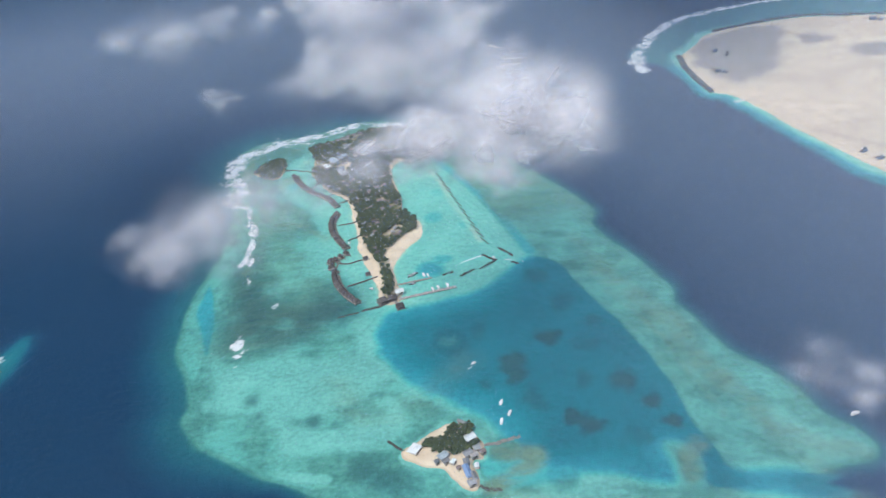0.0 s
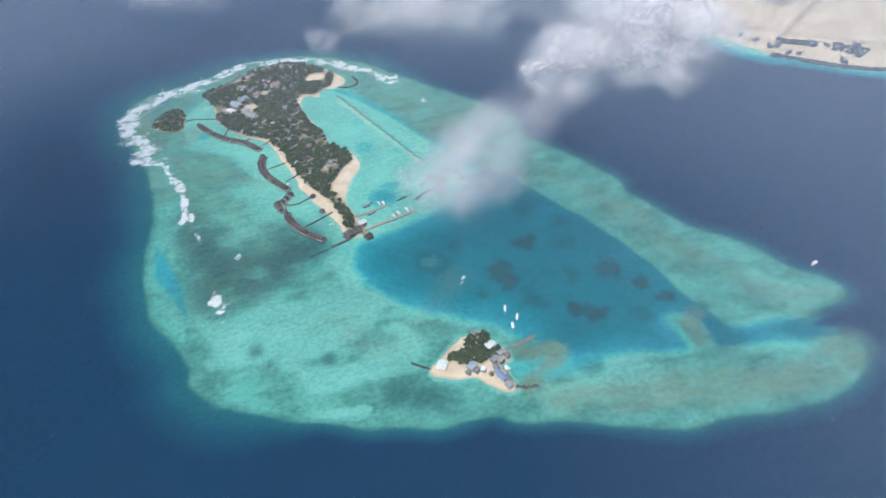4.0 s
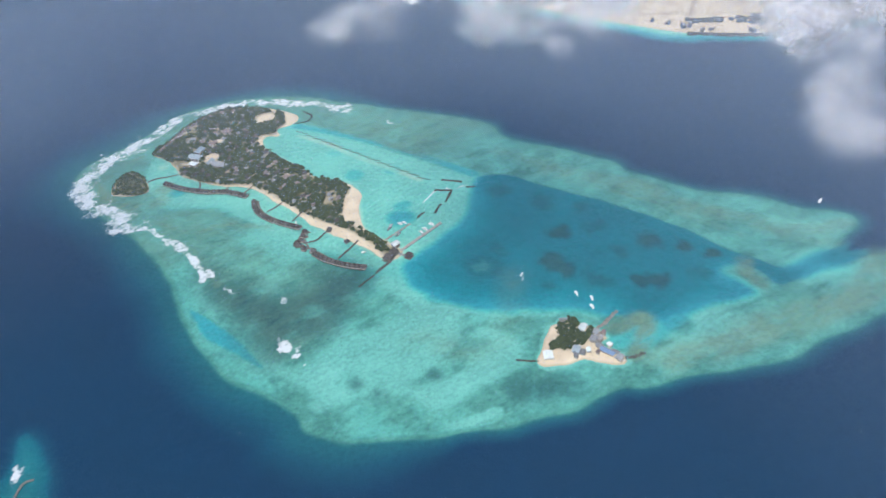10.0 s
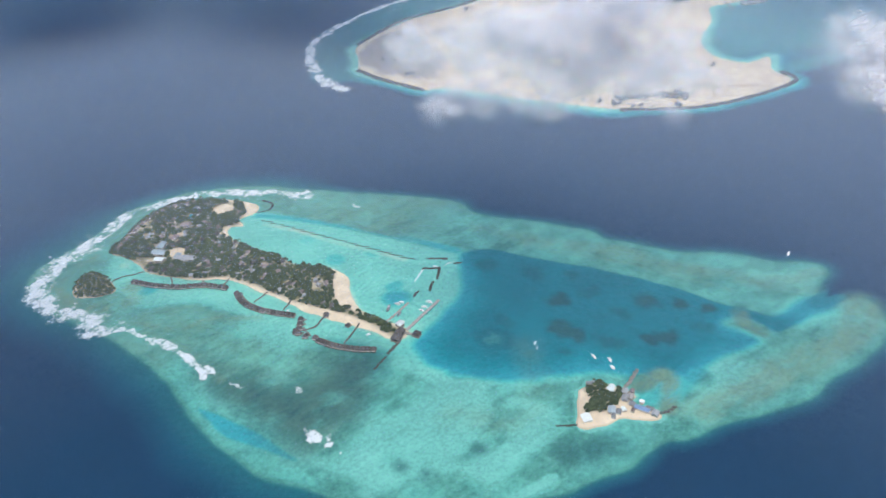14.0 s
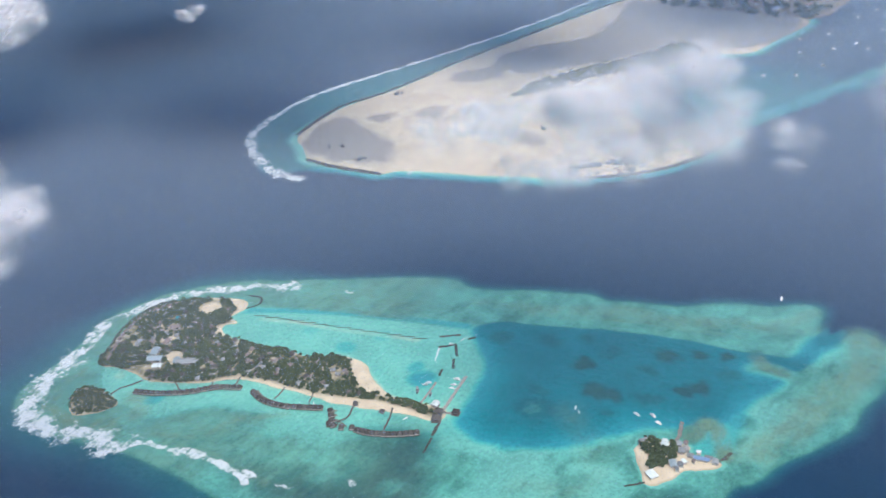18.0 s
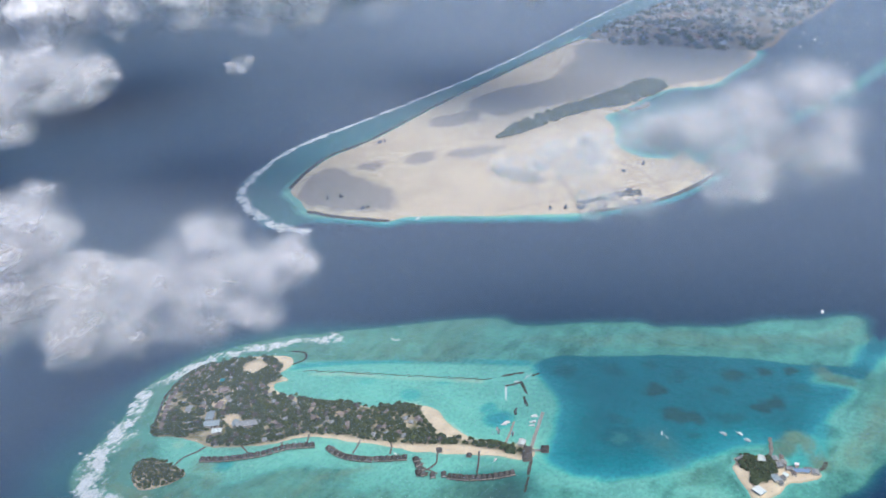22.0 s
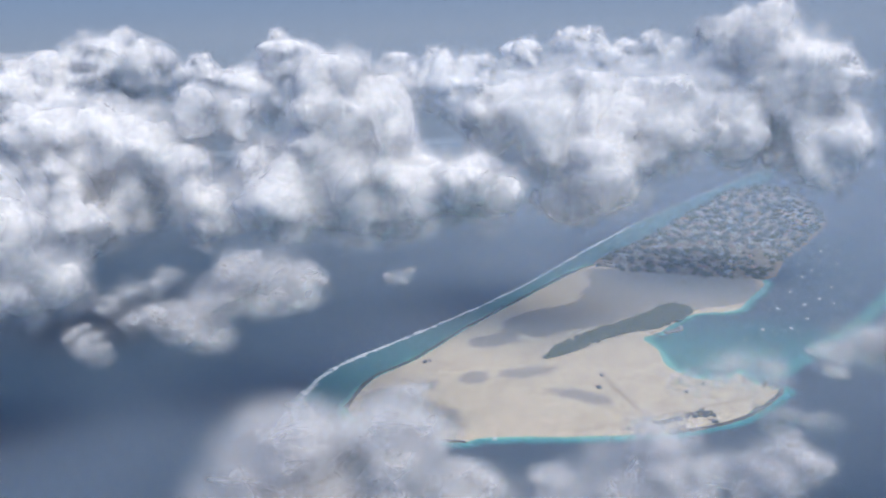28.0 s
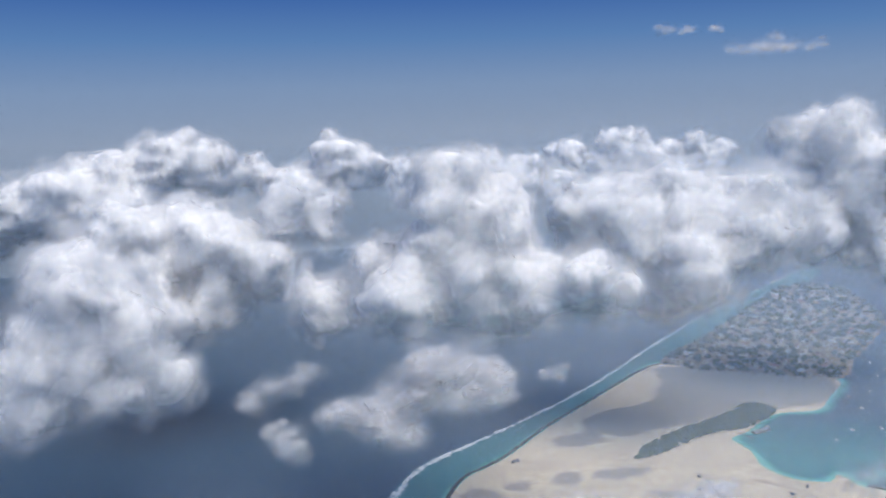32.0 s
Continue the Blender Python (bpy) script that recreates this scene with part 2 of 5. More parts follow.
def leaf_material(name, dark, pale):
    m = Nodes(name)
    isle = m.add("ShaderNodeNewGeometry").outputs["Random Per Island"]
    rnd = m.add("ShaderNodeObjectInfo").outputs["Random"]
    g = m.noise(0.6, 4, 0.6)
    f = m.math("ADD", m.math("MULTIPLY", isle, 0.45), m.math("ADD", m.math("MULTIPLY", rnd, 0.3), m.math("MULTIPLY", g, 0.4)), True)
    m.bump(m.noise(3.0, 3), 0.5, 0.2)
    return m.done(m.ramp(f, [(0.2, dark), (0.85, pale)]), 0.75, spec=0.2)


def cloud_soft_material():
    """Thin vapour: each small shred is dense at its middle and thins out to nothing at its rim."""
    m = Nodes("thin_vapour")
    uv = m.add("ShaderNodeTexCoord").outputs["UV"]
    v = m.tree.nodes.new("ShaderNodeVectorMath")
    v.operation = "DISTANCE"
    m.put(v.inputs[0], uv)
    v.inputs[1].default_value = (0.5, 0.5, 0)
    fall = m.step(v.outputs["Value"], 0.5, 0.02)
    scaled = m.tree.nodes.new("ShaderNodeVectorMath")
    scaled.operation = "SCALE"
    m.put(scaled.inputs[0], m.place()), m.put(scaled.inputs["Scale"], m.attr("grain"))
    curl = m.noise(1.0, 3, 0.5, scaled.outputs[0])
    a = m.math("MULTIPLY", m.math("MULTIPLY", fall, m.attr("thick")), m.step(curl, 0.30, 0.68, 0.35, 1.0), True)
    dif = m.add("ShaderNodeBsdfDiffuse", Color=(0.90, 0.90, 0.91, 1))
    tra = m.add("ShaderNodeBsdfTranslucent", Color=(0.90, 0.90, 0.91, 1))
    both = m.tree.nodes.new("ShaderNodeMixShader")
    both.inputs[0].default_value = 0.42
    m.put(both.inputs[1], dif.outputs[0]), m.put(both.inputs[2], tra.outputs[0])
    clear = m.tree.nodes.new("ShaderNodeBsdfTransparent")
    whole = m.tree.nodes.new("ShaderNodeMixShader")
    m.put(whole.inputs[0], a), m.put(whole.inputs[1], clear.outputs[0]), m.put(whole.inputs[2], both.outputs[0])
    m.put(m.out.inputs["Surface"], whole.outputs[0])
    return m.mat


def cloud_dense_material():
    """Dense vapour: light soaks in and comes out softly."""
    m = Nodes("dense_vapour")
    m.bsdf.inputs["Subsurface Weight"].default_value = 1.0
    m.bsdf.inputs["Subsurface Scale"].default_value = 24.0
    m.bsdf.inputs["Subsurface Radius"].default_value = (1.0, 1.0, 1.0)
    return m.done(m.mix(m.noise(0.02, 3), (0.92, 0.92, 0.93), (0.96, 0.96, 0.965)), 1.0, spec=0.0)


def cloud_skin_material():
    """Vapour in nested skins: thin and torn outside, closer within."""
    m = Nodes("vapour_skin")
    scaled = m.tree.nodes.new("ShaderNodeVectorMath")
    scaled.operation = "SCALE"
    m.put(scaled.inputs[0], m.place()), m.put(scaled.inputs["Scale"], m.attr("grain"))
    curl = m.noise(1.0, 3, 0.5, scaled.outputs[0])
    a = m.math("MULTIPLY", m.attr("thick"), m.step(curl, 0.34, 0.64, 0.08, 1.0), True)
    dif = m.add("ShaderNodeBsdfDiffuse", Color=(0.93, 0.93, 0.94, 1))
    tra = m.add("ShaderNodeBsdfTranslucent", Color=(0.93, 0.93, 0.94, 1))
    both, whole = (m.tree.nodes.new("ShaderNodeMixShader") for _ in range(2))
    both.inputs[0].default_value = 0.25
    m.put(both.inputs[1], dif.outputs[0]), m.put(both.inputs[2], tra.outputs[0])
    clear = m.tree.nodes.new("ShaderNodeBsdfTransparent")
    m.put(whole.inputs[0], a), m.put(whole.inputs[1], clear.outputs[0]), m.put(whole.inputs[2], both.outputs[0])
    m.put(m.out.inputs["Surface"], whole.outputs[0])
    return m.mat


def haze_material():
    """For sheets that imitate sea haze: scatters what comes from above, and lets the rest through."""
    m = Nodes("sea_haze")
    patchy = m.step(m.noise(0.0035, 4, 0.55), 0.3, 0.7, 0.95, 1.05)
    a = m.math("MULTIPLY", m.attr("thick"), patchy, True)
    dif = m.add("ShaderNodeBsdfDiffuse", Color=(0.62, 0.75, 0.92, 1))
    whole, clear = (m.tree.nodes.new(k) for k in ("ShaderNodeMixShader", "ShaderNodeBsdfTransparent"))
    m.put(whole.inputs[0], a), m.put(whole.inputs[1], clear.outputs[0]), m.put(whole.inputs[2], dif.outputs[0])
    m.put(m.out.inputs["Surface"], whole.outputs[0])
    return m.mat


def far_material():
    m = Nodes("glowing_distance")
    # haze and sky tones painted by height, given off as glow
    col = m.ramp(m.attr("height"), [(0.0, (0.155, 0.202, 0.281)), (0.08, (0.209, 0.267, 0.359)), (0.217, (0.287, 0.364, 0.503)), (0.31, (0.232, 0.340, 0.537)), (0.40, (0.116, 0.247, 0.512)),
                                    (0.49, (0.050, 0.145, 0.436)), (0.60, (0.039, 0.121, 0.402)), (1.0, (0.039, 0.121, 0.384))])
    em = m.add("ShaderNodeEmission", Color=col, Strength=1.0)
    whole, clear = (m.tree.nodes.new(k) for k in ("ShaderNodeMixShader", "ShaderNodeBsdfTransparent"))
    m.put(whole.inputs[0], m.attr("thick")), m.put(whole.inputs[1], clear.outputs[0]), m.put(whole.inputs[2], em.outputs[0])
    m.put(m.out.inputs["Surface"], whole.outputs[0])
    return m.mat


SEA = sea_material()
SAND = sand_material("coral_sand", (0.74, 0.64, 0.48), (0.60, 0.50, 0.36), (0.05, 0.075, 0.03), 0.9)
FILL = sand_material("dredged_sand", (0.74, 0.63, 0.46), (0.58, 0.48, 0.35), (0.05, 0.07, 0.03), cloud_shade=(0.33, 0.30, 0.265))
SOIL = sand_material("town_soil", (0.52, 0.42, 0.34), (0.36, 0.27, 0.21), (0.09, 0.11, 0.065), 0.8)
VAPOUR, CUMULUS, SKIN = cloud_soft_material(), cloud_dense_material(), cloud_skin_material()
LEAF = leaf_material("broad_leaf", (0.028, 0.050, 0.030), (0.105, 0.138, 0.075))
PALM = leaf_material("palm_leaf", (0.032, 0.055, 0.025), (0.11, 0.14, 0.06))
BARK = plain("bark", (0.16, 0.12, 0.085))
THATCH = plain("thatch", (0.118, 0.112, 0.110), 0.3, 2.0, 0.95, spec=0.1, lines=3.0)
TIMBER = plain("weathered_timber", (0.185, 0.175, 0.16), 0.25, 1.0, 0.85, lines=5.0)
WALL = plain("lime_wall", (0.52, 0.48, 0.42), 0.12)
ROCK = plain("wet_rock", (0.085, 0.095, 0.085), 0.35, 0.8, 0.8)
CONCRETE = plain("concrete", (0.36, 0.34, 0.31), 0.2, 0.7)
ROOF_BROWN = plain("brown_roof", (0.25, 0.205, 0.195), 0.25, 0.9, lines=2.5)
ROOF_BLUE = plain("pale_blue_roof", (0.30, 0.38, 0.42), 0.12, 0.5, 0.5, lines=2.5)
ROOF_WHITE = plain("white_roof", (0.70, 0.76, 0.74), 0.08, 0.5, 0.5, lines=2.5)
ROOF_GREY = plain("grey_roof", (0.30, 0.32, 0.33), 0.15, 0.5, 0.6, lines=2.5)
ROOF_DEEP = plain("blue_sheet_roof", (0.10, 0.22, 0.42), 0.12, 0.5, 0.5, lines=2.5)
ROOF_RED = plain("red_roof", (0.30, 0.13, 0.10), 0.2, 0.5, 0.7, lines=2.5)
HULL = plain("white_hull", (0.80, 0.80, 0.78), 0.06, 0.8, 0.35, per_thing=0.08)
DARK_HULL = plain("dark_hull", (0.10, 0.12, 0.15), 0.2, 0.8, 0.4)
GLASS = plain("dark_glass", (0.03, 0.045, 0.055), 0.1, 0.8, 0.12, spec=0.6)
POOL = plain("pool_water", (0.12, 0.42, 0.46), 0.1, 0.5, 0.1, spec=0.5)

# ---- outlines of the place, in metres ----
REEF_A = [(-337, 969), (-314, 1006), (-256, 1021), (-197, 1040), (-157, 1034), (-120, 1018), (-77, 980), (-41, 931), (-7, 881), (28, 828), (56, 780), (54, 750),
          (82, 692), (105, 640), (105, 613), (132, 561), (161, 523), (184, 479), (203, 449), (196, 433), (172, 425), (150, 416), (160, 402)]
REEF_B = [(183, 384), (154, 357), (114, 352), (73, 358), (42, 357), (15, 368), (-17, 388), (-54, 398), (-70, 409), (-108, 410), (-136, 424), (-158, 431), (-182, 448),
          (-206, 453), (-238, 473), (-256, 487), (-273, 509), (-273, 529), (-289, 575), (-305, 629), (-309, 679), (-304, 729), (-310, 845), (-328, 903)]
LAGOON_A = [(-7, 705), (22, 690), (40, 658), (59, 604), (87, 534), (96, 502), (103, 469), (111, 449), (116, 436), (138, 431), (163, 424), (178, 418), (184, 405), (172, 394),
            (152, 399), (127, 409), (108, 413), (94, 416), (89, 425), (91, 440), (84, 454), (74, 454), (75, 432), (74, 421), (63, 419)]
LAGOON_B = [(22, 434), (-10, 434), (-34, 430), (-47, 446), (-44, 459), (-28, 466), (-45, 495), (-82, 518), (-107, 539), (-128, 568), (-138, 594), (-136, 615), (-128, 637),
            (-86, 648), (-47, 661), (-21, 692)]
POOL_LINE = [(-110, 931), (-88, 900), (-57, 833), (-30, 756), (-5, 709), (-21, 692), (-47, 661), (-86, 648), (-128, 637), (-146, 665), (-135, 743), (-111, 771), (-130, 812), (-147, 902), (-143, 921), (-129, 916)]
WEST_LINE = [(-251, 965), (-236, 943), (-238, 907), (-211, 863), (-183, 818), (-163, 731), (-142, 662), (-132, 635), (-155, 643), (-174, 703), (-203, 746), (-210, 791), (-231, 837), (-265, 864), (-269, 893), (-272, 929)]
SLOT_LINE = [(-301, 700), (-291, 672), (-281, 643), (-279, 624), (-275, 594), (-286, 617), (-295, 638), (-303, 664)]
RESORT_LINE = [(-249, 981), (-245, 960), (-240, 937), (-241, 917), (-232, 896), (-213, 865), (-193, 844), (-184, 824), (-181, 806), (-173, 779), (-168, 748), (-155, 708), (-142, 673),
               (-137, 651), (-128, 644), (-117, 649), (-118, 664), (-125, 685), (-127, 708), (-118, 735), (-106, 754), (-106, 774), (-114, 792), (-127, 812), (-131, 835), (-137, 858),
               (-145, 890), (-146, 913), (-138, 923), (-125, 915), (-122, 930), (-104, 929), (-92, 939), (-96, 958), (-116, 989), (-137, 1008), (-162, 1018), (-198, 1011)]
GROVE_LINE = [(-249, 981), (-245, 960), (-240, 937), (-241, 917), (-232, 896), (-213, 867), (-191, 849), (-184, 833), (-178, 816), (-171, 786), (-161, 750), (-146, 716), (-135, 677),
              (-135, 655), (-127, 646), (-118, 652), (-125, 674), (-133, 707), (-138, 731), (-124, 757), (-113, 766), (-114, 792), (-128, 810), (-132, 832), (-139, 854), (-146, 886),
              (-151, 913), (-143, 927), (-127, 920), (-123, 931), (-108, 937), (-105, 961), (-118, 984), (-139, 1004), (-163, 1015), (-199, 1008)]
ISLET_LINE = [(-309, 932), (-300, 952), (-283, 961), (-273, 944), (-275, 911), (-289, 910), (-302, 920)]
SMALL_LINE = [(-102, 467), (-93, 474), (-85, 481), (-78, 487), (-71, 492), (-64, 491), (-60, 493), (-56, 487), (-50, 476), (-46, 470), (-45, 461), (-46, 455), (-52, 454),
              (-51, 446), (-48, 436), (-49, 427), (-57, 428), (-66, 439), (-72, 448), (-84, 450), (-93, 455), (-100, 459)]
FILL_LINE = [(264, 1229), (230, 1185), (206, 1148), (209, 1101), (217, 1059), (222, 1026), (240, 1012), (262, 968), (279, 919), (305, 862), (338, 795), (390, 736), (450, 700), (538, 675), (556, 712),
             (590, 741), (556, 752), (548, 788), (561, 819), (590, 847), (655, 875), (698, 908), (742, 890), (854, 861), (907, 792), (988, 778), (1139, 776), (1127, 963), (1151, 1131),
             (1041, 1160), (811, 1193), (657, 1214), (482, 1227), (375, 1250)]
TOWN_LINE = [(1141, 1131), (1450, 1090), (1800, 1042), (2208, 986), (2280, 843), (1860, 699), (1570, 706), (1322, 746), (1132, 771), (1118, 963)]
STRIP_LINE = [(539, 1028), (612, 1029), (700, 995), (770, 960), (830, 932), (895, 912), (868, 860), (770, 884), (694, 950), (590, 996)]
SURF_FAR = [(156, 1117), (152, 1160), (178, 1227), (230, 1293), (317, 1325), (425, 1330), (569, 1295), (725, 1258), (963, 1217), (1322, 1185), (1743, 1130), (2363, 1010), (2600, 960)]
SURF_NEAR = [(-40, 915), (-72, 958), (-117, 1005), (-159, 1028), (-199, 1033), (-250, 1020), (-290, 998), (-327, 974), (-334, 939), (-320, 903), (-321, 861), (-299, 840), (-285, 810), (-278, 772), (-282, 732)]
REEF, LAGOON = spline(REEF_A + REEF_B), spline(LAGOON_A + LAGOON_B)
POOL_S, WEST_S, SLOT_S = spline(POOL_LINE), spline(WEST_LINE), spline(SLOT_LINE)
RESORT, GROVE, ISLET, SMALL = spline(RESORT_LINE), spline(GROVE_LINE), spline(ISLET_LINE), spline(SMALL_LINE)
FILL_S, TOWN, STRIP = spline(FILL_LINE), spline(TOWN_LINE, sub=3), spline(STRIP_LINE)


# ---- meshes ----
def mesh_object(name, verts, faces, material, attributes=(), smooth_shade=True):
    me = bpy.data.meshes.new(name)
    me.from_pydata(verts if isinstance(verts, list) else verts.tolist(), [], faces if isinstance(faces, list) else faces.tolist())
    for key, values in attributes:
        values = np.asarray(values, np.float32)
        if values.ndim == 2:
            me.attributes.new(key, "FLOAT_VECTOR", "POINT").data.foreach_set("vector", values.ravel())
        else:
            me.attributes.new(key, "FLOAT", "POINT").data.foreach_set("value", values.ravel())
    if smooth_shade:
        me.polygons.foreach_set("use_smooth", [True] * len(me.polygons))
    me.materials.append(material)
    me.update()
    return new(name, me)


def sheet(xs, ys):
    gx, gy = np.meshgrid(xs, ys, indexing="ij")
    n, k = len(xs), len(ys)
    i = (np.arange(n - 1)[:, None] * k + np.arange(k - 1)[None, :]).ravel()
    return gx, gy, np.stack([i, i + k, i + k + 1, i + 1], 1)


def build_sea():
    xs = np.concatenate([np.linspace(-6000, -900, 8)[:-1], np.linspace(-900, -500, 20)[:-1], np.linspace(-500, -345, 40)[:-1], np.linspace(-345, 225, 320)[:-1],
                         np.linspace(225, 640, 105)[:-1], np.linspace(640, 1250, 100)[:-1], np.linspace(1250, 2600, 70)[:-1], np.linspace(2600, 7000, 8)])
    ys = np.concatenate([np.linspace(-3000, 330, 12)[:-1], np.linspace(330, 1060, 400)[:-1], np.linspace(1060, 1420, 110)[:-1], np.linspace(1420, 7000, 14)])
    x, y, faces = sheet(xs, ys)
    wx, wy = x + 14 * (rough(x, y, 60, 1) - 0.5), y + 14 * (rough(x, y, 60, 7) - 0.5)
    fx, fy = x + 7 * (rough(x, y, 26, 21) - 0.5), y + 7 * (rough(x, y, 26, 27) - 0.5)
    reef_d = distance(wx, wy, REEF)
    depth = np.ones_like(x)
    skirt = 18 + 36 * smooth(-180, -270, x) + 22 * smooth(880, 960, y)
    depth = np.minimum(depth, 0.20 + 0.30 * smooth(-4, 7, reef_d) + 0.50 * smooth(2, skirt, reef_d))
    reef = smooth(66, 40, reef_d)
    flat = smooth(-2, -25, reef_d)
    depth = depth - flat * 0.10 * smooth(0.42, 0.66, rough(x, y, 90, 40))
    lag = distance(wx, wy, LAGOON)
    sandy = smooth(45, -25, (x + 60) * 0.8 + (y - 560) * 0.55)
    sandy = np.maximum(sandy, np.maximum(smooth(18, -25, x), smooth(478, 452, y) * smooth(100, 80, x)))
    sandy = np.maximum(sandy, smooth(105, 125, x) * smooth(450, 435, y)) * smooth(2, -14, reef_d)
    rim = depth * smooth(-4, 9, lag) + 0.08 * (1 - smooth(-4, 9, lag))
    soft_edge = np.maximum(rim, 0.09 + 0.30 * smooth(6, -12, lag) + 0.25 * smooth(-6, -38, lag))
    hard_edge = np.maximum(depth, 0.62 * smooth(3, -9, lag))
    depth = np.where(lag < 12, soft_edge * sandy + hard_edge * (1 - sandy), depth)
    reef *= smooth(-4, 7, lag) * sandy + smooth(-7, -2, lag) * (1 - sandy)
    for line, level, soft in ((POOL_S, 0.10, 10), (WEST_S, 0.09, 9), (SLOT_S, 0.27, 1.6)):
        k = smooth(soft, -soft, distance(fx, fy, line))
        depth = depth * (1 - k) + level * k
        reef *= 1 - k
    # the boat channel behind the groynes and the dredged basin at the piers
    chan = distance(x, y, spline([(-112, 935), (-84, 893), (-52, 832), (-24, 765), (-4, 712)], False), False)
    k = smooth(7, 2, chan)
    depth, reef = depth * (1 - k) + 0.24 * k, reef * (1 - k)
    for cx, cy, r, level in ((-95, 695, 14, 0.27), (-84, 712, 9, 0.2), (-97, 790, 11, 0.19), (-62, 772, 8, 0.17), (-252, 887, 9, 0.22), (-92, 842, 10, 0.14), (-250, 945, 8, 0.05), (-112, 655, 12, 0.08), (-35, 447, 16, 0.19), (-16, 440, 18, 0.21), (6, 434, 12, 0.26)):
        k = smooth(r * 1.25, r * 0.5, np.hypot(fx - cx, fy - cy))
        depth = depth * (1 - k) + level * k
    # coral heads in the deep basin
    dark_bed, heads = np.zeros_like(x), []
    for cx, cy, r, pale in ((-75, 585, 17, -1), (-75, 585, 9, 1), (-24, 555, 13, 0), (-20, 540, 10, 0), (56, 526, 12, 0), (28, 482, 11, 0), (-51, 597, 9, -1), (26, 533, 9, -1), (31, 573, 11, -1), (21, 629, 13, -1), (-2, 671, 12, -1), (-6, 512, 10, -1), (107, 461, 8, -1), (3, 584, 10, 0), (15, 490, 7, 0), (-45, 531, 6, -1), (72, 500, 8, 0), (60, 470, 9, -1), (84, 478, 7, 0), (42, 600, 7, -1)):
        k = smooth(r * 1.2, r * 0.5, np.hypot(x + 15 * (rough(x, y, 16, 63) - 0.5) - cx, (y + 15 * (rough(x, y, 16, 69) - 0.5) - cy) * 0.8) + 9 * (rough(x, y, 7, 61) - 0.5))
        if pale > 0:
            depth = depth * (1 - k) + 0.30 * k
            reef = np.maximum(reef, 0.5 * k)
        elif pale == 0:
            depth = depth * (1 - k) + 0.46 * k
            reef = np.maximum(reef, k)
            dark_bed = np.maximum(dark_bed, 0.54 * k)
            heads.append((cx, cy, r))
        else:
            dark_bed = np.maximum(dark_bed, 0.40 * k)
    for cx, cy, r in ((-32, 462, 13), (-12, 455, 10), (-74, 500, 8), (-85, 515, 5), (-40, 428, 9)):
        k = smooth(r * 1.1, r * 0.6, np.hypot(fx - cx, fy - cy))
        reef, depth = np.maximum(reef, k), depth * (1 - k) + 0.22 * k
    # darker area on the western flat
    dark_flat = spline([(-272, 750), (-248, 700), (-213, 665), (-166, 676), (-152, 642), (-192, 610), (-240, 602), (-268, 602), (-270, 660), (-280, 700)])
    dark_bed = np.maximum(dark_bed, 0.88 * smooth(24, -22, distance(wx, wy, dark_flat)))
    rubble = np.zeros_like(x)
    for cx, cy, r in heads:
        rubble = np.maximum(rubble, 0.05 * smooth(r, r * 0.2, np.hypot(fx - cx, fy - cy)))
    for way, width, level in (([(-287, 846), (-264, 805), (-232, 797), (-201, 767)], 9, 0.7), ([(-300, 853), (-284, 815), (-273, 763), (-267, 718)], 11, 0.55), ([(38, 733), (68, 658), (106, 580), (130, 500), (167, 424)], 14, 0.35),
                              ([(-60, 560), (-90, 520), (-130, 500), (-160, 540)], 22, 0.3), ([(60, 640), (95, 560), (120, 480)], 6, 0.4), ([(-317, 965), (-315, 925), (-300, 895), (-275, 885), (-262, 905)], 17, 0.95), ([(-262, 985), (-285, 975), (-305, 962)], 10, 0.8)):
        rubble = np.maximum(rubble, level * smooth(width, 0, distance(wx, wy, spline(way, False), False)) * (0.55 + 0.6 * rough(x, y, 24, 171)))
    # pale sand thrown up behind the groynes, and on the western reef flat
    bar = distance(fx, fy, np.array([(-108.0, 902.0), (-78.0, 822.0), (-50.0, 738.0)]), False)
    k = smooth(6, 1, bar) * (0.45 + 0.6 * rough(x, y, 18, 120))
    depth = depth * (1 - k) + 0.015 * k
    for way, width, level in (([(-276, 800), (-271, 835), (-268, 868)], 7, 0.07), ([(-266, 845), (-240, 800), (-225, 752)], 7, 0.12)):
        k = 0.6 * smooth(width, 1, distance(wx, wy, np.array(way, float), False))
        depth, reef = depth * (1 - k) + level * k, reef * (1 - 0.6 * k)
    # olive coral rubble on the western flat and on both arms at the channel
    flat_west = spline([(-300, 870), (-277, 878), (-262, 850), (-228, 818), (-214, 785), (-210, 745), (-190, 700), (-166, 648), (-200, 600), (-268, 590), (-278, 680), (-284, 760), (-300, 820)])
    rubble = np.maximum(rubble, 0.24 * smooth(14, -20, distance(wx, wy, flat_west)))
    for way, width, level in (([(-25, 410), (30, 392), (90, 380), (140, 374), (175, 385)], 24, 0.62), ([(60, 668), (95, 600), (125, 520), (165, 450), (190, 440)], 15, 0.42), ([(-32, 462), (-12, 455), (-40, 428)], 12, 0.75), ([(96, 455), (86, 446), (84, 430)], 10, 0.6)):
        rubble = np.maximum(rubble, level * smooth(width, width * 0.3, distance(wx, wy, spline(way, False), False)))
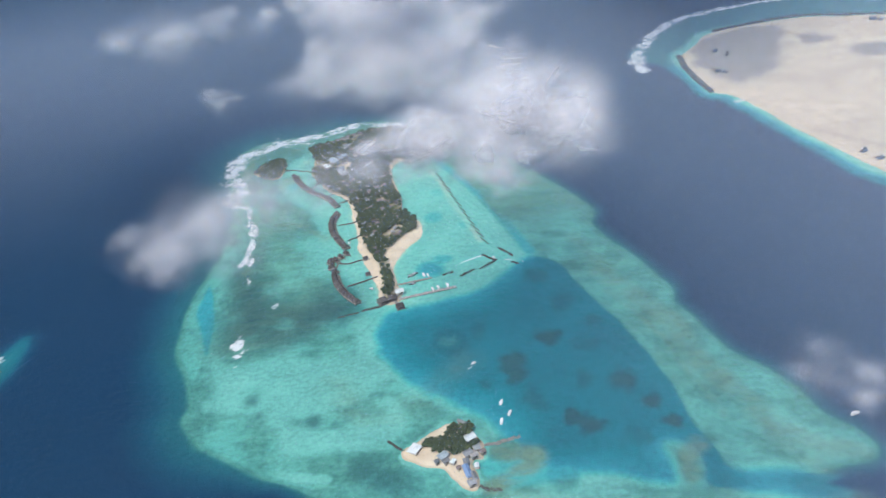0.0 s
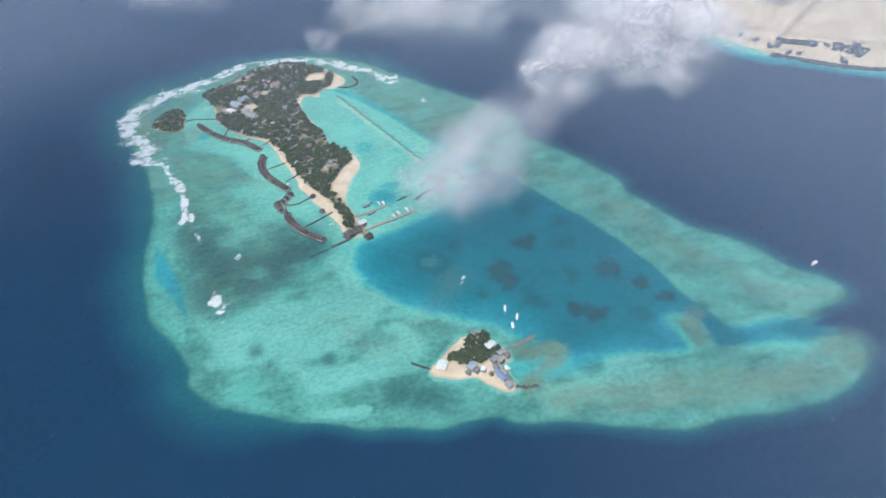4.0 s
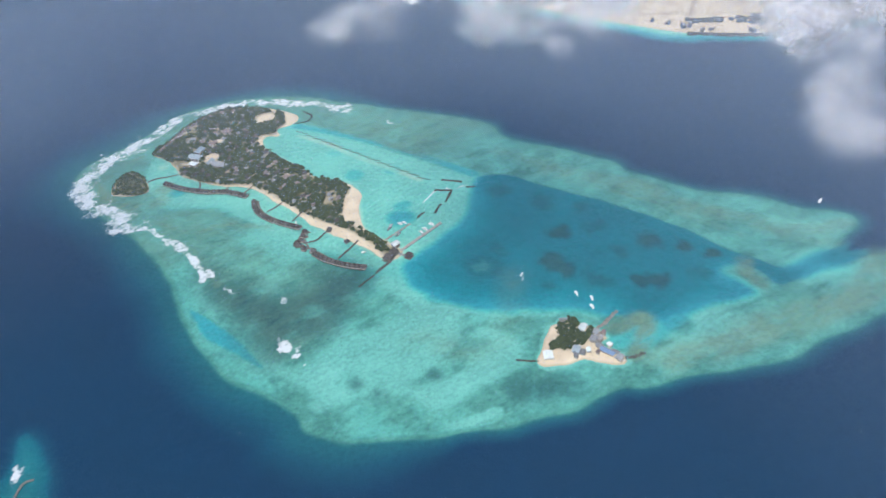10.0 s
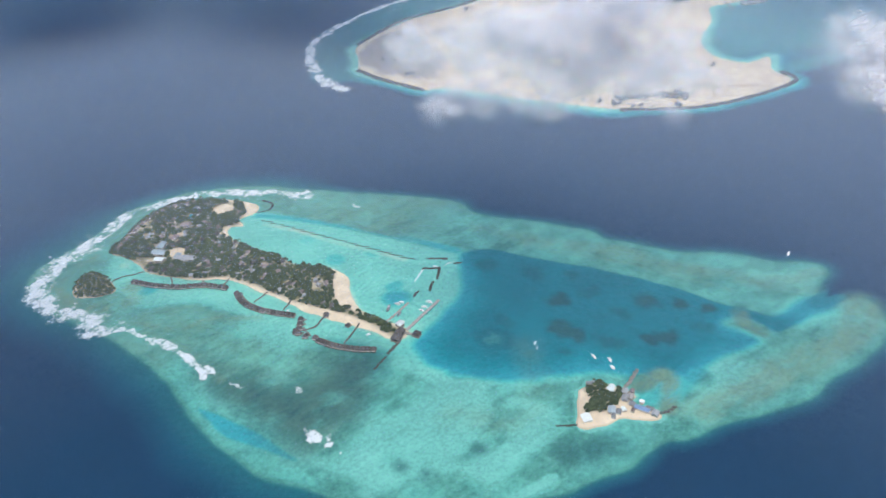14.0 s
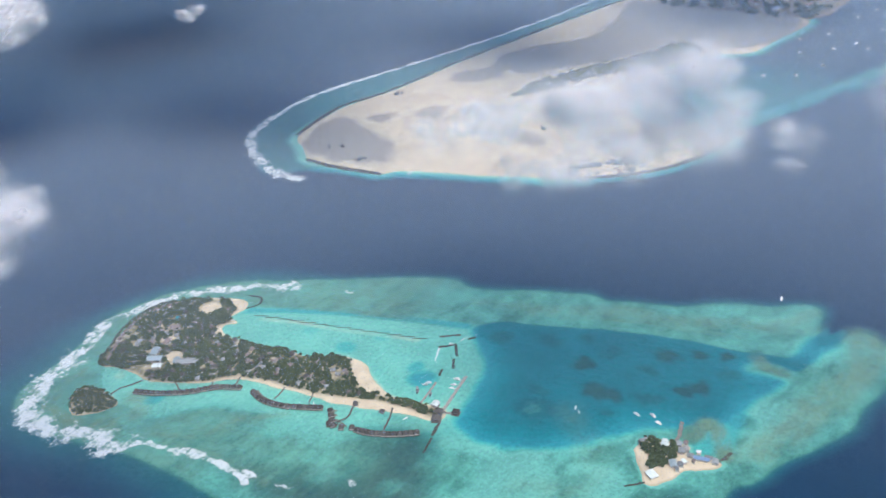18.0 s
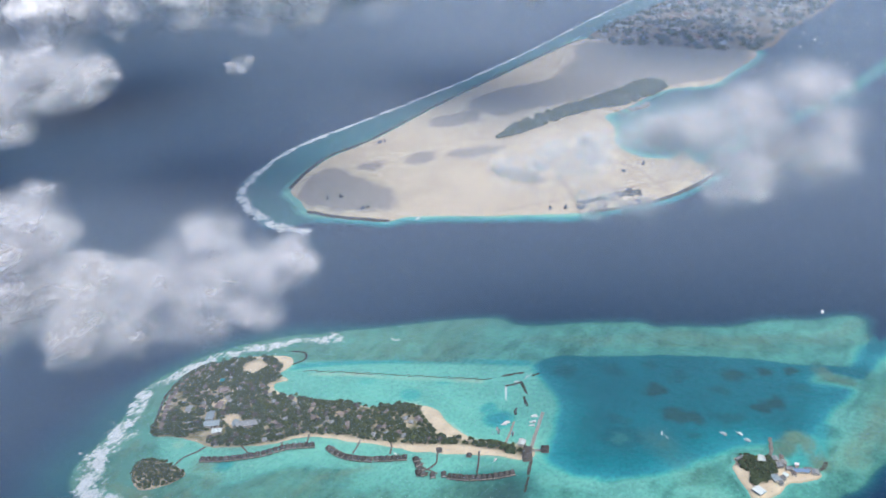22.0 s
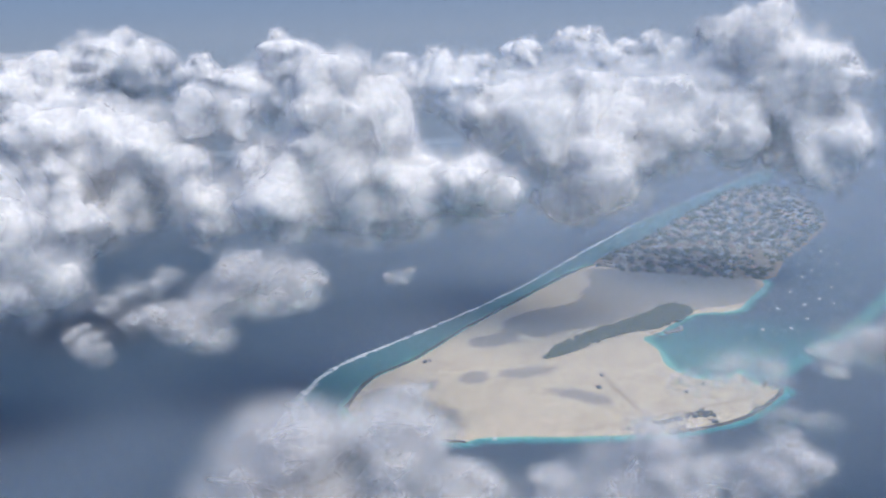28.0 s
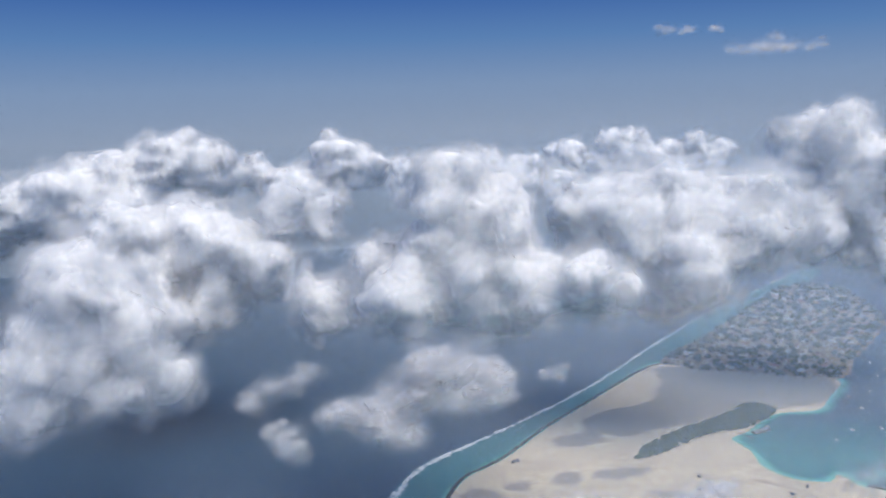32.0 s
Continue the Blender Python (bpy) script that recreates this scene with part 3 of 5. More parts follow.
    for way, width, level in (([(-244, 547), (-245, 508), (-232, 490), (-197, 486), (-162, 482), (-122, 486), (-105, 510), (-129, 544)], 20, 0.06), ([(-152, 627), (-141, 595), (-120, 554), (-88, 524), (-66, 507)], 9, 0.08),
                              ([(34, 777), (40, 722), (53, 677), (83, 629), (98, 577), (118, 522), (135, 473), (157, 440)], 8, 0.13), ([(-8, 422), (35, 408), (93, 397), (142, 388)], 6, 0.17), ([(-262, 530), (-258, 500), (-234, 474), (-195, 457), (-155, 442)], 6, 0.05)):
        k = 0.8 * smooth(width * 1.5, width * 0.2, distance(wx, wy, spline(way, False), False)) * smooth(0.30, 0.60, rough(fx, fy, 30, 211))
        depth = depth * (1 - k) + np.minimum(depth, level) * k
    for cx, cy, r in ((-217, 506, 9), (-225, 529, 8), (-126, 451, 15), (-95, 426, 13), (-110, 440, 14), (-170, 500, 7)):
        dark_bed = np.maximum(dark_bed, 0.62 * smooth(r * 1.5, r * 0.3, np.hypot(wx - cx, wy - cy)))
    # the shelf round the filled island, its lagoon side and the town
    edge = distance(wx, wy, FILL_S, reach=160)
    town = distance(wx, wy, TOWN, reach=200)
    shelf = np.minimum(1.0, 0.05 + 0.95 * smooth(0, 30, edge))
    bay = spline([(590, 741), (540, 790), (590, 860), (700, 915), (870, 870), (990, 790), (1300, 740), (1560, 690), (1500, 560), (1150, 520), (900, 560), (760, 640), (650, 690)])
    bd = distance(wx, wy, bay, reach=120)
    depth = np.minimum(depth, np.where(edge < 100, shelf, 1.0))
    depth = np.minimum(depth, 0.40 + 0.60 * np.maximum(smooth(-30, 60, bd), 0.8 * smooth(680, 1000, x + 40 * rough(x, y, 80, 181))))
    depth = np.where(bd < 40, np.maximum(depth, 0.10), depth)
    reef = np.maximum(reef, 0.6 * smooth(20, -20, bd))
    k = smooth(30, 5, distance(wx, wy, spline([(580, 700), (680, 660), (820, 610), (980, 560), (1150, 530)], False), False))
    depth, reef = np.minimum(depth, 1 - 0.66 * k), np.maximum(reef, 0.35 * k)
    outer = spline(SURF_FAR, False)
    surf = distance(x, y, outer, False, 140)
    between = spline(SURF_FAR[1:] + [(2500, 900), (1700, 1020), (1150, 1120), (657, 1205), (375, 1240), (264, 1220), (215, 1130)])
    k = smooth(14, -6, distance(wx, wy, between))
    depth = depth * (1 - k) + np.minimum(depth, 0.46) * k
    reef = np.maximum(reef, 0.8 * k)
    tail = distance(wx, wy, spline([(-520, 560), (-470, 610), (-452, 640), (-445, 600), (-452, 560), (-470, 520)]))
    depth = np.minimum(depth, 0.46 + 0.54 * smooth(-12, 16, tail))
    reef = np.maximum(reef, 0.7 * smooth(14, -8, tail))
    # very shallow rim at every shore
    for line in (RESORT, ISLET, SMALL):
        sh = distance(fx, fy, line, reach=30)
        depth = np.minimum(depth, 0.03 + 0.97 * smooth(-2, 22, sh))
    # the outer reef flat round the resort: deeper, duller coral than the sheltered pools
    sheltered = np.minimum(distance(fx, fy, POOL_S), distance(fx, fy, WEST_S))
    outer_flat = smooth(1, 9, sheltered) * smooth(735, 800, y) * smooth(8, -4, reef_d)
    depth = depth * (1 - 0.85 * outer_flat) + np.maximum(depth, 0.245 - 0.05 * smooth(0.4, 0.7, rough(x, y, 40, 231))) * 0.85 * outer_flat
    reef = np.maximum(reef, 0.95 * outer_flat)
    rubble = np.maximum(rubble, 0.34 * outer_flat)
    k = 0.55 * smooth(14, -18, distance(wx, wy, flat_west))
    depth = depth * (1 - k) + np.maximum(depth, 0.225 - 0.06 * smooth(0.45, 0.7, rough(x, y, 40, 237))) * k
    reef = np.maximum(reef, k)
    # white water
    foam = np.zeros_like(x)
    sn = distance(x, y, spline(SURF_NEAR, False), False)
    snw = distance(x + 22 * (rough(x, y, 34, 141) - 0.5), y + 22 * (rough(x, y, 34, 147) - 0.5), spline(SURF_NEAR, False), False)
    north = smooth(835, 890, y)
    wide = 4.0 + 3.5 * north + (4 + 4 * north) * rough(x, y, 45, 90) + 5 * smooth(-225, -290, x) * north
    foam = np.maximum(foam, smooth(1.1, 0.2, snw / wide) * (0.65 + 0.5 * rough(x, y, 12, 97)))
    skirt = smooth(-215, -270, x) * smooth(1.0, 0.2, snw / 26) * smooth(0.36, 0.62, rough(x, y, 16, 151))
    foam = np.maximum(foam, 0.72 * skirt * smooth(820, 870, y))
    foam = np.maximum(foam, smooth(1.0, 0.0, surf / (3 + 13 * rough(x, y, 50, 95) + 7 * smooth(460, 150, x))) * (0.7 + 0.55 * rough(x, y, 25, 98)))
    gx, gy = x + 16 * (rough(x, y, 13, 131) - 0.5), y + 16 * (rough(x, y, 13, 137) - 0.5)
    for way, width in (([(-67, 702), (-56, 708), (-46, 713)], 1.6), ([(-33, 702), (-20, 700), (-10, 696)], 1.5), ([(-57, 551), (-53, 556), (-50, 552)], 1.3)):
        foam = np.maximum(foam, 0.9 * smooth(width, 0.2, distance(x, y, spline(way, False), False)))
    for cx, cy, r in ((-254, 604, 11), (-248, 592, 8), (-229, 660, 6), (-19, 856, 9), (-262, 700, 8), (-270, 735, 10), (-466, 605, 13), (-245, 575, 4), (245, 1000, 16), (262, 985, 10), (-40, 925, 9), (-300, 1018, 7)):
        foam = np.maximum(foam, 0.9 * smooth(r, r * 0.1, np.hypot((gx - cx) * 1.5, (gy - cy) * 0.8)))
    foam = np.maximum(foam, 0.5 * smooth(3.2, 0.3, np.abs(distance(fx, fy, REEF)) + 2.5) * (rough(x, y, 30, 111) > 0.62))
    verts = np.stack([x.ravel(), y.ravel(), np.zeros(x.size)], 1)
    ob = mesh_object("water", verts, faces, SEA, (("depth", np.clip(depth, 0, 1).ravel()), ("reef", reef.ravel()), ("foam", foam.ravel()), ("dark_bed", dark_bed.ravel()), ("rubble", np.clip(rubble, 0, 1).ravel())))
    return tagged(ob, "turquoise lagoon and deep blue open sea over coral reef", "sea", kind="structure")


def build_land(name, line, step, top, slope, material, label, category, veg=None, tracks=(), cloud_shade=()):
    """Low coral ground that rises from just under the water line over a sloping beach."""
    lo, hi = line.min(0) - 4, line.max(0) + 4
    x, y, faces = sheet(np.arange(lo[0], hi[0] + step, step), np.arange(lo[1], hi[1] + step, step))
    d = distance(x + 3 * (rough(x, y, 14, 5) - 0.5), y + 3 * (rough(x, y, 14, 9) - 0.5), line)
    z = -0.35 + (top + 0.35) * smooth(2.5, -slope, d) + 0.5 * (rough(x, y, 18, 33) - 0.5) * smooth(0, -slope, d)
    keep = (d.ravel()[faces] < 3.0).any(1)
    faces = faces[keep]
    used, inv = np.unique(faces, return_inverse=True)
    verts = np.stack([x.ravel(), y.ravel(), z.ravel()], 1)[used]
    px, py = verts[:, 0], verts[:, 1]
    green = smooth(2, -5, distance(px, py, veg)) if veg is not None else np.zeros(len(px))
    for cx, cy, r in ((-124, 961, 13), (-202, 924, 10), (-98, 937, 10), (-185, 955, 9), (-150, 880, 8), (-160, 920, 9), (-175, 985, 8)):
        green = green * smooth(r * 0.6, r * 1.2, np.hypot(px - cx, py - cy))
    track = np.zeros(len(px))
    for way, width in tracks:
        track = np.maximum(track, smooth(width, width * 0.4, distance(px, py, np.array(way, float), False)))
    # mask of the cloud shade painted into the sand
    wet_or_shade = np.zeros(len(px))
    for spot in cloud_shade:
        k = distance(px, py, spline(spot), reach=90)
        wet_or_shade = np.maximum(wet_or_shade, smooth(22, -22, k))
    ob = mesh_object(name, verts, inv.reshape(-1, 4), material, (("inner", -d.ravel()[used]), ("veg", green), ("track", track), ("cloud_shade", wet_or_shade)))
    return tagged(ob, label, category, kind="structure")


build_sea()
build_land("ground_resort", RESORT, 1.5, 1.3, 9, SAND, "sandy resort island ground with pale beaches", "island", GROVE)
build_land("ground_islet", ISLET, 1.5, 1.1, 6, SAND, "small wooded islet ground inside the surf", "island", ISLET)
build_land("ground_small_island", SMALL, 1.0, 1.2, 5, SAND, "small sand island with sheds", "island")
FILL_TRACKS = (([(345, 800), (420, 860), (470, 900), (520, 930)], 5), ([(440, 720), (500, 780), (520, 850)], 3), ([(300, 900), (420, 780), (500, 700)], 3), ([(600, 860), (560, 900), (540, 960)], 3))
# outlines of the grey areas that paint cloud shade on the sand
FILL_CLOUD_SHADE = ([(690, 1175), (790, 1130), (850, 1085), (980, 1090), (1110, 1113), (1145, 811), (972, 773), (869, 871), (789, 961), (690, 1040), (640, 1090)], [(600, 1190), (660, 1130), (610, 1100), (560, 1150)],
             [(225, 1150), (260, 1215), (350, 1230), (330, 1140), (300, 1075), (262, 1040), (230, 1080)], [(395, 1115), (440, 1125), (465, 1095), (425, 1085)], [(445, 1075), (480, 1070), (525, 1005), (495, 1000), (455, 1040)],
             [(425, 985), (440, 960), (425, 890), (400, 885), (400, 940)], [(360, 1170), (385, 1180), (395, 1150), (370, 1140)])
build_land("ground_filled_island", FILL_S, 5.0, 2.0, 14, FILL, "wide flat reclaimed sand island with faint wheel tracks", "island", None, FILL_TRACKS, FILL_CLOUD_SHADE)
build_land("ground_town", TOWN, 12.0, 2.0, 14, SOIL, "flat ground of the distant town", "island", TOWN)


# ---- haze and clouds ----
def eastward(degrees):
    """1 towards the east, falling to 0 towards the north; fits the haze to the camera's view."""
    d = np.abs((degrees - 15 + 180) % 360 - 180)
    return smooth(50, 10, d)


def haze_layer(z):
    """A flat lit sheet added to imitate sea haze, thin overhead and thicker out to sea."""
    radii = np.array([0.1, 120, 240, 360, 480, 600, 740, 900, 1080, 1280, 1500, 1800, 2200, 2700, 3300, 4100])
    a = np.linspace(0, 2 * math.pi, 97)[:-1]
    verts = [(-430 + r * math.cos(t), 330 + r * math.sin(t), z) for r in radii for t in a]
    k = len(a)
    faces = [(i * k + j, (i + 1) * k + j, (i + 1) * k + (j + 1) % k, i * k + (j + 1) % k) for i in range(len(radii) - 1) for j in range(k)]
    r, t = np.meshgrid(radii, np.degrees(a), indexing="ij")
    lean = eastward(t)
    # thickness tuned round the flight path to suit the camera's view
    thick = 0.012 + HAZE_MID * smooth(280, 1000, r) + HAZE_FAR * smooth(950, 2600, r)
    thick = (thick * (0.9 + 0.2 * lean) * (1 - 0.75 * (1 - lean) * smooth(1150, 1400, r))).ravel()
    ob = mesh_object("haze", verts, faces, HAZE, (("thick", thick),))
    return tagged(ob, "thin pale blue sheet standing in for sea haze", "haze", kind="stuff")


HAZE_MID, HAZE_FAR = 0.18, 0.07
HAZE = haze_material()
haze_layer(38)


def haze_wall(radius, thick):
    """An upright sheet added to imitate sea haze, thickest at the height of the clouds."""
    a = np.linspace(0, 2 * math.pi, 91)
    zs = np.array([0.0, 60, 140, 240, 340, 440, 520, 600])
    verts = [(-430 + radius * math.cos(t), 330 + radius * math.sin(t), z) for t in a for z in zs]
    k = len(zs)
    faces = [(i * k + j, (i + 1) * k + j, (i + 1) * k + j + 1, i * k + j + 1) for i in range(len(a) - 1) for j in range(k - 1)]
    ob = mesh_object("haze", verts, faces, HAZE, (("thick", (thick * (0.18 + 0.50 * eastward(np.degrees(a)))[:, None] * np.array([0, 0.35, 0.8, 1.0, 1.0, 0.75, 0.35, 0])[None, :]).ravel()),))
    return tagged(ob, "upright pale sheet standing in for sea haze", "haze", kind="stuff")


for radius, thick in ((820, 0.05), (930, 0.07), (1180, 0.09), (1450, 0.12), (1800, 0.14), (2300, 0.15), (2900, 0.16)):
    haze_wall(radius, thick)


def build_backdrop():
    """A glowing wall far past the last cloud, painted as sea haze fading into sky."""
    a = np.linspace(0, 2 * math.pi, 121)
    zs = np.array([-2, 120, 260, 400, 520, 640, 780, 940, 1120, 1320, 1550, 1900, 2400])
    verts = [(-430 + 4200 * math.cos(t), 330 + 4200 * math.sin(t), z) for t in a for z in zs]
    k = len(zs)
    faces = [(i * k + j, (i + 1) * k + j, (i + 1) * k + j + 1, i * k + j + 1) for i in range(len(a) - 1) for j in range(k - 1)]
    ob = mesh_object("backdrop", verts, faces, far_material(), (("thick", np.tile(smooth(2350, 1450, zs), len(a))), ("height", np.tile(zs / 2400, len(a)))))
    return tagged(ob, "glowing backdrop painted as pale blue hazy distance", "distance", kind="structure")


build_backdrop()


def shreds(rng, blobs, per_area, size, thick, squash=0.6, shell=False):
    """Many small soft shreds of vapour spread through the lobes of a cloud."""
    pos, nrm, dims, dens = [], [], [], []
    middle = np.average(np.array([b[:3] for b in blobs], float), axis=0, weights=[b[3] ** 2 for b in blobs])
    for bx, by, bz, r in blobs:
        n = int(per_area)
        v = rng.normal(size=(n, 3))
        v /= np.linalg.norm(v, axis=1)[:, None]
        rad = (0.66 + 0.42 * rng.random(n)) if shell else rng.random(n) ** 0.42 * 1.12
        p = np.array([bx, by, bz]) + v * (rad * r)[:, None] * np.array([1, 1, squash])
        out = v * 0.8 + (p - middle) / (r * 3) + np.array([0, 0, 0.35])
        pos.append(p), nrm.append(out / np.linalg.norm(out, axis=1)[:, None])
        dims.append(r * (size[0] + (size[1] - size[0]) * rng.random(n)) * (1.15 - 0.45 * rad))
        dens.append(thick * (0.5 + rng.random(n)) * (1.2 - 0.75 * np.clip(rad, 0, 1.1)))
    return np.concatenate(pos), np.concatenate(nrm), np.concatenate(dims), np.concatenate(dens)


def soft_cloud(seed, blobs, label, per_area=26, size=(0.75, 1.45), thick=0.30, squash=0.62):
    rng = np.random.default_rng(seed)
    lobes = []
    for bx, by, bz, r in blobs:
        lobes.append((bx, by, bz, r))
        for _ in range(4):
            a, e, k = rng.random() * 6.283, rng.normal() * 0.35, 0.28 + 0.3 * rng.random()
            lobes.append((bx + r * 0.75 * math.cos(a), by + r * 0.75 * math.sin(a), bz + r * e * 0.7, r * k))
    p, n, s, d = shreds(rng, lobes, per_area, size, thick, squash)
    return flat_shreds("cloud", rng, p, n, s, d, label, grain=1.6 / np.mean([b[3] for b in blobs]))


def flat_shreds(name, rng, p, n, s, d, label, parent=None, grain=0.1, lean=0.0, jitter=0.4):
    up = rng.normal(size=p.shape) * jitter + np.array([0, 0, 1]) * (1 - lean) + n * lean
    up /= np.linalg.norm(up, axis=1)[:, None]
    u = np.cross(up, rng.normal(size=p.shape))
    u /= np.linalg.norm(u, axis=1)[:, None]
    w = np.cross(up, u)
    corners = np.stack([p - s[:, None] * (u + w), p + s[:, None] * (u - w), p + s[:, None] * (u + w), p - s[:, None] * (u - w)], 1).reshape(-1, 3)
    faces = np.arange(len(corners)).reshape(-1, 4)
    ob = mesh_object(name, corners, faces, VAPOUR, (("thick", np.repeat(d, 4)), ("grain", np.full(4 * len(p), grain))), False)
    layer = ob.data.uv_layers.new(name="UVMap")
    layer.data.foreach_set("uv", np.tile(np.array([0, 0, 1, 0, 1, 1, 0, 1], np.float32), len(p)))
    if parent:
        ob.parent = parent
        return ob
    return tagged(ob, label, "cloud", "clouds", "stuff")


SOFT_CLOUDS = [
    ([(-11, 336, 300, 28), (8, 345, 300, 22), (-26, 322, 300, 20), (14, 316, 300, 18), (-43, 314, 300, 15), (-9, 296, 300, 14)], 0.42),
    ([(-100, 238, 312, 16), (-88, 250, 312, 16), (-108, 230, 312, 12), (-76, 260, 312, 14), (-62, 268, 312, 12)], 0.085),
    ([(-95, 386, 300, 13), (-82, 400, 300, 10), (-129, 378, 300, 8)], 0.10),
    ([(-185, 476, 304, 19), (-143, 487, 304, 17), (-97, 492, 304, 18), (-60, 490, 302, 11), (-165, 482, 304, 15), (-205, 470, 306, 12)], 0.11),
    ([(-41, 651, 238, 30), (-53, 687, 230, 23), (-21, 626, 197, 20), (-10, 591, 194, 17)], 0.16),
    ([(67, 170, 300, 9), (74, 162, 300, 6)], 0.08),
]
for number, (blobs, thick) in enumerate(SOFT_CLOUDS):
    soft_cloud(100 + number, blobs, "loose grey-white cloud with thin ragged edges", thick=thick)


def icosphere(level):
    bm = bmesh.new()
    bmesh.ops.create_icosphere(bm, subdivisions=level, radius=1.0)
    v = np.array([p.co for p in bm.verts])
    bm.verts.index_update()
    f = np.array([[p.index for p in q.verts] for q in bm.faces])
    bm.free()
    return v, f


BALLS = {level: icosphere(level) for level in (1,)}


def lattice3(p, seed):
    """Smooth random field between -1 and 1 over points in space."""
    q = np.floor(p).astype(np.int64)
    f = p - q
    f = f * f * f * (f * (f * 6 - 15) + 10)
    total = 0.0
    for corner in itertools.product((0, 1), repeat=3):
        h = ((q[..., 0] + corner[0]) * 73856093) ^ ((q[..., 1] + corner[1]) * 19349663) ^ ((q[..., 2] + corner[2]) * 83492791) ^ (seed * 2654435761)
        h = (h ^ (h >> 13)) * 1274126177 & 0x7FFFFFFF
        h = ((h ^ (h >> 15)) & 0xFFFF) / 32767.5 - 1.0
        w = 1.0
        for axis in range(3):
            w = w * (f[..., axis] if corner[axis] else 1 - f[..., axis])
        total = total + h * w
    return total


def skin(field, origin, cell):
    """Closed skin round the part of a grid where the field is above nought."""
    n = np.array(field.shape) - 1
    total, count = np.zeros((*n, 3)), np.zeros(n)
    solid = field > 0
    quads = []
    ids = np.full(n, -1)
    for axis in range(3):
        cut = [slice(None)] * 3
        nxt = list(cut)
        cut[axis], nxt[axis] = slice(0, -1), slice(1, None)
        a, b = field[tuple(cut)], field[tuple(nxt)]
        hit = (a > 0) != (b > 0)
        at = np.argwhere(hit)
        place = at.astype(float)
        place[:, axis] += a[hit] / (a[hit] - b[hit])
        u, w = [k for k in range(3) if k != axis]
        for du, dw in itertools.product((0, 1), repeat=2):
            c = at.copy()
            c[:, u] -= du
            c[:, w] -= dw
            ok = np.all((c >= 0) & (c < n), axis=1)
            np.add.at(total, tuple(c[ok].T), place[ok])
            np.add.at(count, tuple(c[ok].T), 1)
        quads.append((axis, at, a[hit] > 0))
    used = np.argwhere(count > 0)
    ids[tuple(used.T)] = np.arange(len(used))
    verts = total[tuple(used.T)] / count[tuple(used.T)][:, None] * cell + origin
    faces = []
    for axis, at, flip in quads:
        u, w = [(1, 2), (2, 0), (0, 1)][axis]
        ring = []
        ok = np.ones(len(at), bool)
        for du, dw in ((1, 1), (0, 1), (0, 0), (1, 0)):
            c = at.copy()
            c[:, u] -= du
            c[:, w] -= dw
            ok &= np.all((c >= 0) & (c < n), axis=1)
            ring.append(c)
        q = np.stack([ids[tuple(np.clip(c, 0, n - 1).T)] for c in ring], 1)
        q[~flip] = q[~flip][:, ::-1]
        faces.append(q[ok])
    return verts, np.concatenate(faces)


